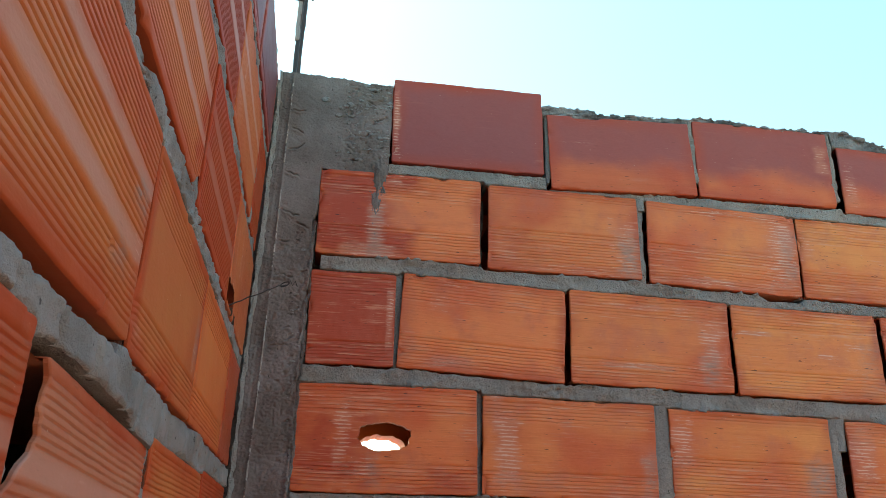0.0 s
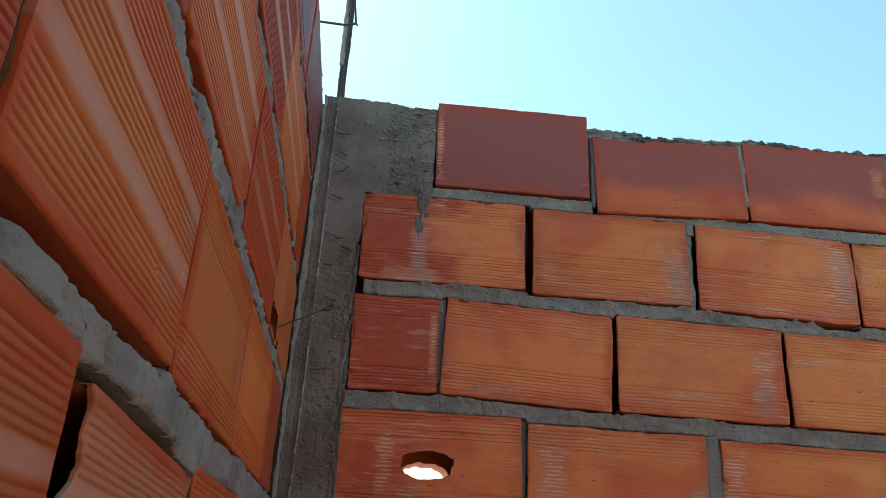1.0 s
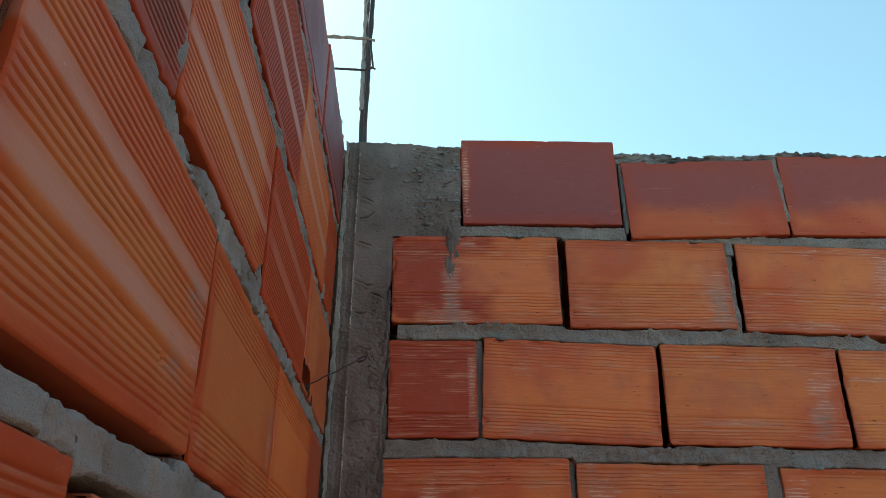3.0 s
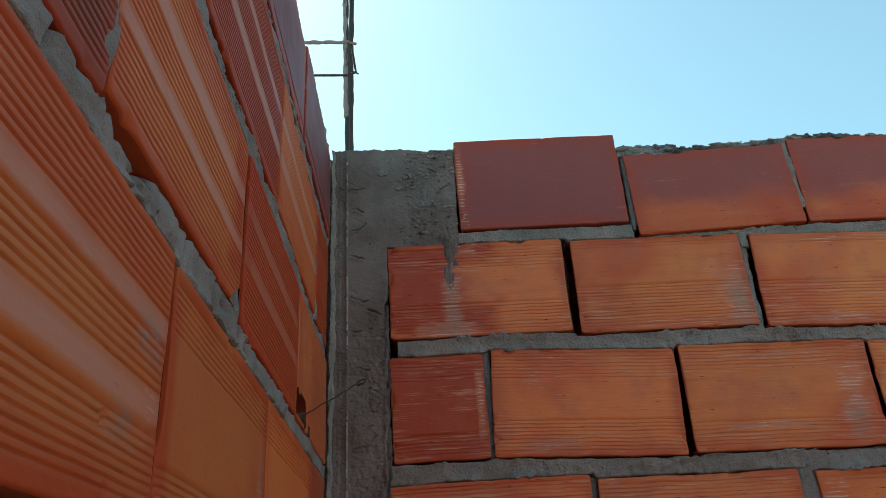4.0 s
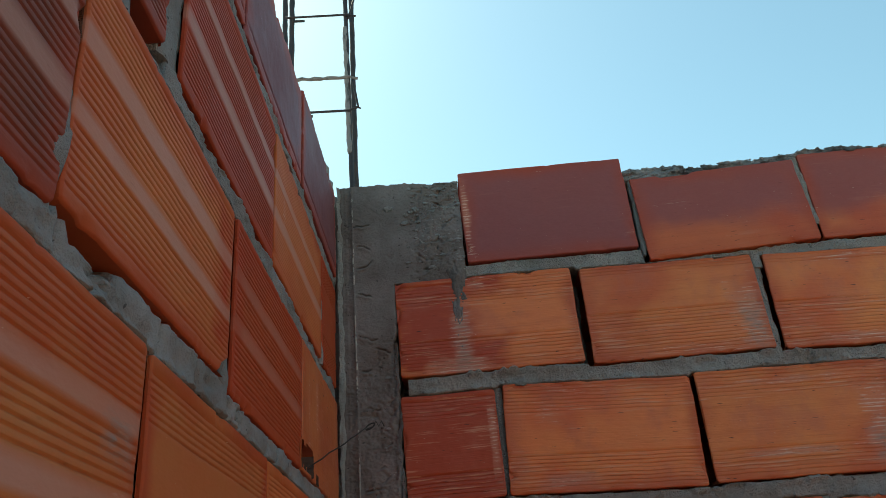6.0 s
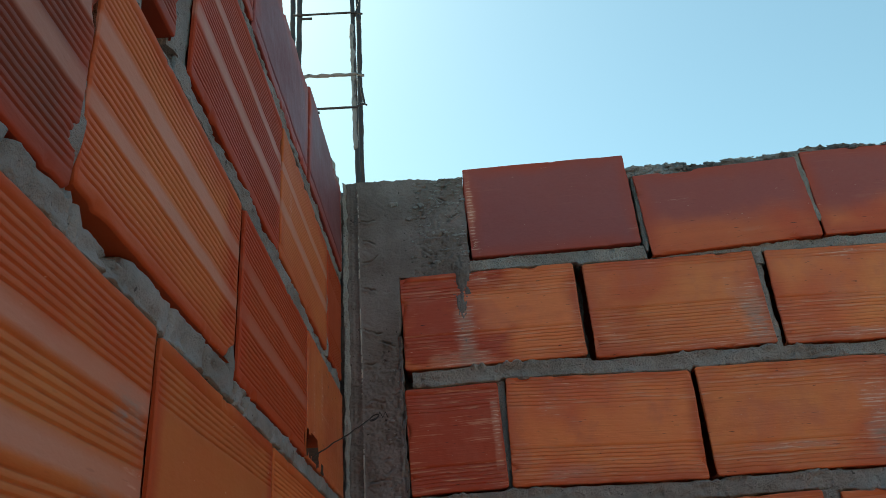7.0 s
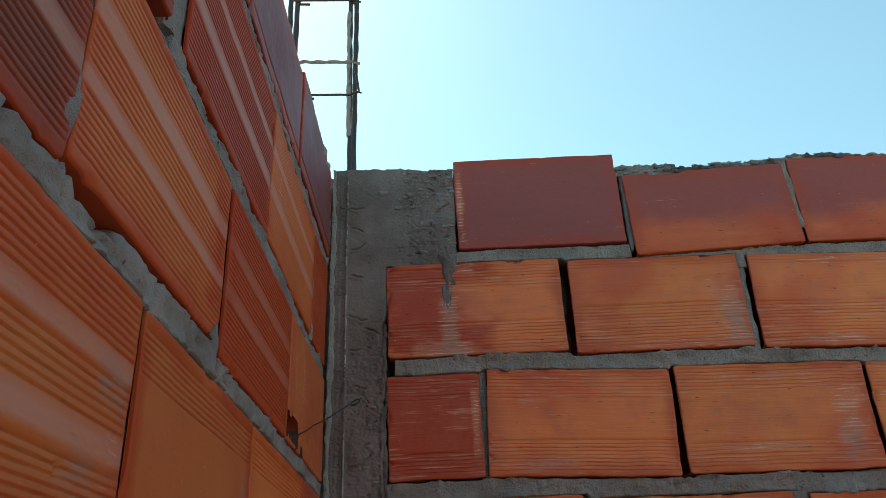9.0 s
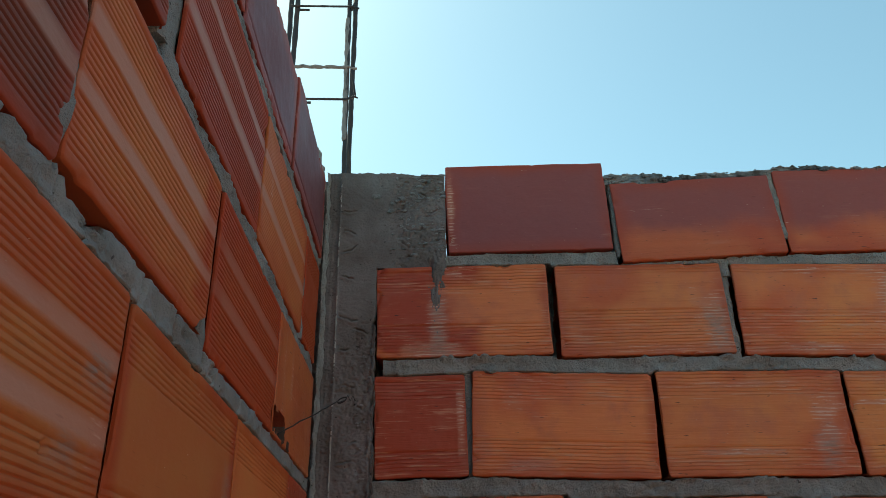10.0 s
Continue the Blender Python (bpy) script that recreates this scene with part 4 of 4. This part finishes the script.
head(shell, -1.001, -0.985, 1.885, 1.965, 3.3, 0.001, 0.005)
head(shell, -0.682, -0.670, 1.885, 1.940, 4.4, 0.002, 0.004)
head(shell, -0.524, -0.509, 2.080, 2.140, 5.4, 0.004, 0.004)
head(shell, -0.176, -0.160, 2.080, 2.190, 6.4, 0.001, 0.004)
wall_left = tagged(new("wall_left", mesh_of("wall_left", shell.verts, shell.faces, SMOOTH_MORTAR, True, shell.flat)), "unplastered wall of ribbed orange hollow bricks in thick grey mortar", "wall", kind="structure")
wall_left.matrix_basis = SIDE
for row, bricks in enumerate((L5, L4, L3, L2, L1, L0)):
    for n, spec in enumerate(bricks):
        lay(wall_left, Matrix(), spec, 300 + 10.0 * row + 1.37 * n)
shell = Shell()
for n, (y0, y1, z0, z1) in enumerate(((-1.172, -1.162, 1.690, 1.868), (-0.8598, -0.8478, 1.704, 1.868), (-0.5215, -0.514, 1.704, 1.866), (-0.6798, -0.6688, 1.925, 2.060), (-0.706, -0.697, 1.50, 1.655), (-0.9915, -0.987, 1.960, 2.060))):
    head(shell, y0 + 0.0025, y1 - 0.0025, z0, z1, 88.0 + n, (0.0020, 0.0038, 0.0030, 0.0034, 0.0030, 0.0022)[n], 0.0020)
part("joint_filling", mesh_of("joint_filling", shell.verts, shell.faces, DARK_FILL, True, shell.flat), wall_left, label="dark brown filling of the narrow joints")
shell = Shell()
bed(shell, lambda x: 2.450, lambda x: 2.462 + 0.034 * min(1, max(0, (x + 0.115) / 0.02)), -0.16, -0.012, 57.0, back=0.13, sit=0.003, lumps=0.005)
head(shell, -0.0150, -0.0010, 2.285, 2.488, 58.0, 0.001, 0.005, back=0.10)
part("mortar_bed", mesh_of("mortar_bed", shell.verts, shell.faces, MORTAR, True, shell.flat), wall_left, label="grey mortar lump on the last top brick")


# ---- cast concrete column in the corner ----
# Short cracks where the concrete sagged: height, middle, half length, slope.
CRACKS = [
    (2.020, 0.072, 0.007, 0.8), (2.012, 0.080, 0.006, -0.6), (1.993, 0.087, 0.005, 1.2), (1.990, 0.094, 0.005, -1.2), (1.955, 0.074, 0.008, 0.2), (1.936, 0.079, 0.007, 0.4), (1.930, 0.069, 0.006, -0.5),
    (2.402, 0.050, 0.017, 0.10), (2.358, 0.052, 0.014, -0.35), (2.322, 0.053, 0.016, 0.25), (2.262, 0.050, 0.016, -0.20), (2.178, 0.054, 0.020, -0.25),
    (2.155, 0.078, 0.016, -0.30), (2.118, 0.050, 0.012, 0.20), (2.052, 0.056, 0.018, -0.10), (1.918, 0.060, 0.020, 0.10),
    (2.362, 0.178, 0.028, 0.30), (2.330, 0.160, 0.014, -0.60), (2.305, 0.168, 0.010, 0.40), (2.438, 0.196, 0.012, -0.50), (2.402, 0.214, 0.010, 0.80),
]


def column_face(shell, x, z, right):
    """A stretch of the column's face; right: its right edge, row by row."""
    X = x[0] + (right - x[0])[:, None] * ((x - x[0]) / (x[-1] - x[0]))[None]
    Z = np.repeat(z[:, None], len(x), 1)
    top = np.clip((Z - 2.44) / 0.049, 0, 1) ** 2
    smooth_part = np.clip((0.062 - np.abs(X - 0.085)) / 0.02, 0, 1) * np.clip((Z - 2.12) / 0.05, 0, 1)
    coarse = 1 - 0.75 * smooth_part
    Y = 0.0015 - 0.0024 * rough(X * 30, Z * 16, 11, 4) * coarse + (0.0008 + 0.0005 * np.clip((2.16 - Z) / 0.06, 0, 1)) * wobble(X * 300, Z * 300, 3) * coarse
    Y = Y - 0.0020 * np.exp(-((X - 0.0325 - 0.0012 * wobble(Z * 6, 0 * Z, 2)) / 0.0014) ** 2)
    Y = Y + 0.0022 * np.clip((0.030 - X) / 0.004, 0, 1)
    Y = Y + 0.0004 * np.sin(X * 900) * np.clip((0.030 - X) / 0.004, 0, 1)
    Y = Y + 0.030 * np.clip((0.0050 - X) / 0.002, 0, 1)
    drag = np.clip(wobble(X * 45, Z * 110 + X * 60, 13) - 0.45, 0, 1) * np.clip(1 - np.abs(X - 0.046) / 0.018, 0, 1)
    pits = np.clip(wobble(X * 170, Z * 130, 17) - 0.55, 0, 1) * np.clip((X - 0.045) / 0.03, 0, 1) * coarse
    chunks = np.clip(rough(X * 55, Z * 55, 23, 3) - 0.15, -0.25, 1) * np.clip((X - 0.155) / 0.02, 0, 1) * np.clip((Z - 2.29) / 0.02, 0, 1)
    lip = np.clip(1 - (right[:, None] - X) / 0.020, 0, 1) * np.clip((2.16 - Z) / 0.05, 0, 1)
    for zc, xc, half, lean in CRACKS:
        line = zc + lean * (X - xc) + 0.006 * rough(X * 75, 0 * X, zc * 9, 4)
        Y = Y + 0.009 * np.exp(-((Z - line) / 0.0010) ** 2) * np.clip((half - np.abs(X - xc)) / 0.006, 0, 1) * (0.6 + 0.5 * wobble(X * 150, 0 * X, zc * 31))
        Y = Y - 0.0022 * np.exp(-((Z - line + 0.005) / 0.003) ** 2) * np.clip((half - np.abs(X - xc)) / 0.006, 0, 1)
    Y = Y + 0.003 * drag + 0.010 * pits + 0.004 * chunks - 0.009 * lip * (0.30 + rough(X * 90, Z * 45, 29, 4))
    Y = Y + 0.006 * np.clip(1 - (right[:, None] - X) / 0.003, 0, 1) * (z < 2.28)[:, None]
    Z = Z + top * (0.005 * rough(X * 60, 0 * X, 4, 4) - 0.004 * np.clip((X - 0.1) / 0.1, 0, 1))
    shell.block(X, Y, Z, DEPTH)


def column_mesh():
    shell = Shell()
    upper = np.concatenate([np.linspace(2.288, 2.484, 160), [2.487, 2.489]])
    z = np.concatenate([np.linspace(0, 1.40, 60), np.linspace(1.404, 2.281, 700), upper])
    edge = np.where(z < 2.284, 0.1028 + 0.0052 * np.clip((z - 2.17) / 0.04, 0, 1) + (0.0042 * rough(z * 30, z * 0, 2.0, 4) + 0.0016 * rough(z * 130, z * 0, 2.6, 3)) * np.clip((2.24 - z) / 0.05, 0.2, 1), 0.1040)
    column_face(shell, np.concatenate([np.linspace(-0.148, -0.010, 8), np.linspace(-0.008, 0.104, 66)]), z, edge)
    z = np.concatenate([[2.2800, 2.2835], upper])
    column_face(shell, np.linspace(0.1035, 0.2375, 70), z, 0.2375 + 0.001 * wobble(z * 60, 0 * z, 5))
    return mesh_of("concrete_column", shell.verts, shell.faces, CONCRETE, True, shell.flat)


column = tagged(new("concrete_column", column_mesh()), "rough grey cast concrete column between the two brick walls", "column")
shell = Shell()
z = np.linspace(1.25, 2.489, 420)
near = 0.0038 + 0.0026 * rough(z * 60, 0 * z, 18, 4)
out = 0.0115 + 0.0030 * rough(z * 55, 0 * z, 12, 4) + 0.002 * wobble(z * 11, 0 * z, 6)
X = near[:, None] + (out - near)[:, None] * np.linspace(0, 1, 9)[None]
Z = np.repeat(z[:, None], 9, 1)
Y = -0.005 + 0.006 * np.linspace(0, 1, 9)[None] ** 2 - 0.005 * rough(X * 120, Z * 48, 14, 4)
shell.block(X, Y, Z, 0.02)
part("mortar_lip", mesh_of("mortar_lip", shell.verts, shell.faces, MORTAR, True, shell.flat), column, label="ragged pale mortar edge")
shell = Shell()
z = np.linspace(1.35, 2.165, 330)
far = 0.1065 + 0.0032 * rough(z * 34, 0 * z, 21, 4) + 0.0016 * wobble(z * 150, 0 * z, 23)
near = far - 0.0075 - 0.0055 * rough(z * 26, 0 * z, 25, 4)
X = near[:, None] + (far - near)[:, None] * np.linspace(0, 1, 9)[None]
Z = np.repeat(z[:, None], 9, 1)
Y = 0.0030 - 0.0075 * np.linspace(0, 1, 9)[None] ** 0.7 - 0.0045 * rough(X * 110, Z * 60, 27, 4)
shell.block(X, Y, Z, 0.02)
part("mortar_lip", mesh_of("mortar_lip", shell.verts, shell.faces, CRUST, True, shell.flat), column, label="crumbling cement edge beside the bricks")
shell = Shell()
shell.tube([(0.0325 + 0.0012 * float(wobble(z * 6, 0, 2)), 0.0012, z) for z in np.linspace(1.2, 2.485, 160)], 0.0014, 6, 0.45, 4.0)
part("casting_seam", mesh_of("casting_seam", shell.verts, shell.faces, PALE), column, label="thin raised casting seam")
shell = Shell()
z = np.linspace(2.135, 2.300, 66)
fall = (z - 2.135) / 0.165
mid = 0.2195 + 0.0015 * wobble(z * 40, 0 * z, 3)
half = 0.0105 + 0.007 * fall ** 2.2 + 0.0045 * rough(z * 90, 0 * z, 8)
X = mid[:, None] + half[:, None] * np.linspace(-1, 1, 15)[None]
Z = np.repeat(z[:, None], 15, 1)
Y = 0.0024 - 0.0050 * fall[:, None] ** 0.8 + 0.0022 * np.abs(np.linspace(-1, 1, 15))[None] ** 3 - 0.0050 * rough(X * 260, Z * 70, 6, 3)
shell.block(X, Y, Z, 0.02)
part("cement_drip", mesh_of("cement_drip", shell.verts, shell.faces, CONCRETE, True, shell.flat), column, label="grey cement run down over the brick")


shell = Shell()
for n in range(90):
    x, z = 0.150 + 0.085 * float(hashed(n, 1.0, 7.0)) ** 0.8, 2.300 + 0.186 * float(hashed(n, 2.0, 8.0)) ** 0.7
    crumb(shell, x, 0.0015, z, 0.0012 + 0.0040 * float(hashed(n, 3.0, 9.0)) ** 3, 0.53 * n)
for n in range(34):
    x, z = 0.132 + 0.085 * float(hashed(n, 1.0, 27.0)), 2.400 + 0.084 * float(hashed(n, 2.0, 28.0))
    flake(shell, x, 0.0012, z, 0.002 + 0.007 * float(hashed(n, 3.0, 29.0)) ** 3, 0.91 * n)
for n in range(12):
    x, z = 0.128 + 0.060 * float(hashed(n, 1.0, 37.0)), 2.300 + 0.10 * float(hashed(n, 2.0, 38.0))
    flake(shell, x, 0.0012, z, 0.002 + 0.004 * float(hashed(n, 3.0, 39.0)) ** 2, 1.31 * n)
for n in range(16):
    crumb(shell, 0.135 + 0.10 * n / 16 + 0.004 * float(wobble(n * 1.3, 1, 2)), 0.004 + 0.01 * float(hashed(n, 2.0, 3.0)), 2.487, 0.0016 + 0.0035 * float(hashed(n, 4.0, 5.0)) ** 2, 0.3 * n)
for n in range(60):
    x, z = 0.078 + 0.024 * float(hashed(n, 1.0, 17.0)), 1.40 + 0.72 * float(hashed(n, 2.0, 18.0))
    crumb(shell, x, 0.0010, z, 0.0010 + 0.0030 * float(hashed(n, 3.0, 19.0)) ** 3, 0.71 * n)
flake(shell, 0.0985, 0.0010, 2.437, 0.0085, 2.7)
part("crumbs", mesh_of("crumbs", shell.verts, shell.faces, CRUST, True, shell.flat), column, label="loose cement crumbs stuck to the face")


# ---- reinforcement that stands out of the column ----
cage = tagged(new("rebar_cage"), "dark steel reinforcing bars with stirrups, partly caked with cement", "rebar")
cage.location = (0, 0, 2.45)


def bar(points, radius, mat, name, parent=cage, label="", uneven=0.12, seed=1.0):
    shell = Shell()
    shell.tube([(x, y, z - 2.45) for x, y, z in points], radius, 9, uneven, seed)
    return part(name, mesh_of(name, shell.verts, shell.faces, mat), parent, label=label)


def run(a, b, steps, sway=0.0, seed=0.0):
    a, b = Vector(a), Vector(b)
    return [tuple(a.lerp(b, n / steps) + sway * Vector((float(wobble(n * 0.5, 1, seed)), float(wobble(n * 0.5, 2, seed)), float(wobble(n * 0.5, 3, seed))))) for n in range(steps + 1)]


front_bar = bar(run((0.0295, 0.050, 2.40), (0.0200, 0.050, 3.30), 60, 0.0006, 2), 0.0052, STEEL, "bar")
bar(run((0.0255, 0.0485, 2.60), (0.0215, 0.0485, 2.935), 60, 0.0006, 4), 0.0052, CAKED, "cement_crust", front_bar, "pale cement crust", 0.16, 3.0)
bar(run((0.0300, 0.110, 2.40), (0.0310, 0.110, 3.30), 60, 0.0006, 5), 0.0058, STEEL, "bar")
bar(run((-0.0990, 0.050, 2.40), (-0.0960, 0.050, 3.30), 60, 0.0006, 6), 0.0060, STEEL, "bar")
bar(run((-0.1220, 0.120, 2.40), (-0.1290, 0.120, 3.30), 60, 0.0006, 7), 0.0060, STEEL, "bar")


def stirrup(z, mat, radius, sway, seed, hook, label=""):
    points = run((0.032, 0.043, z - 0.003), (-0.110, 0.043, z), 22, sway, seed)
    ring = bar(points, radius, mat, "stirrup", label=label, uneven=0.3 if sway else 0.1, seed=seed)
    if hook:
        bar(run((0.033, 0.045, z - 0.004), (0.047, 0.046, z - 0.006), 5), radius * 0.9, mat, "hook", ring)
    return ring


stirrup(2.969, STEEL, 0.0026, 0.0, 1.0, True)
stirrup(2.794, CAKED, 0.0036, 0.0012, 2.0, True, "stirrup caked with pale cement")
stirrup(2.706, STEEL, 0.0026, 0.0, 3.0, False)
bar(run((0.036, 0.046, 2.786), (0.045, 0.050, 2.721), 8) + run((0.046, 0.050, 2.716), (0.030, 0.047, 2.708), 5), 0.0026, STEEL, "hook")
bar(run((0.040, 0.048, 2.716), (0.051, 0.052, 2.713), 4), 0.0020, STEEL, "hook")
bar(run((0.030, 0.047, 2.959), (0.044, 0.050, 3.02), 6), 0.0026, STEEL, "hook")
bar(run((-0.098, 0.047, 2.961), (-0.068, 0.047, 2.960), 5), 0.0030, STEEL, "hook")
bar(run((-0.070, 0.047, 2.698), (-0.050, 0.047, 2.698), 5), 0.0030, STEEL, "hook")

# ---- bent binding wire out of the left wall ----
shell = Shell()
loop = [(0.068 + 0.007 * math.sin(t), -0.154 + 0.003 * math.cos(t), 1.984 + 0.0045 * math.cos(t) + 0.003 * math.sin(t)) for t in np.linspace(-1.6, 4.4, 18)]
loop += [(0.072 + 0.004 * n, -0.148 + 0.001 * n, 1.989 + (0.0045 if n % 2 else -0.0040)) for n in range(5)]
shell.tube(run((-0.02, -0.311, 1.884), (0.006, -0.263, 1.915), 4) + run((0.012, -0.252, 1.922), (0.045, -0.196, 1.958), 8, 0.0012, 3) + run((0.048, -0.190, 1.962), (0.062, -0.160, 1.981), 4) + loop, 0.0010, 6)
wire_at = Vector((0.0, -0.262, 1.918))
wire = tagged(new("binding_wire", mesh_of("binding_wire", [tuple(Vector(v) - wire_at) for v in shell.verts], shell.faces, WIRE)), "thin rusty binding wire with a bent loop in the wall", "wire")
wire.location = wire_at

# ---- bricks of both walls further off ----
spare = [brick_mesh(0.322, 0.180, "smooth", 500 + 3.1 * n, (), False) for n in range(5)]
for wall, spots in ((wall_back, further_back), (wall_left, further_side)):
    for n, (x0, x1, z0, z1, _) in enumerate(spots):
        ob = part("brick", spare[n % 5], wall, Matrix.Translation((x0, 0, z0)) @ Matrix.Diagonal(((x1 - x0) / 0.322, 1, (z1 - z0) / 0.180, 1)))
        ob.color = TINTS[("orange", "amber", "red", "orange")[int(hashed(float(n), 2.0, 1.0) * 4)]]
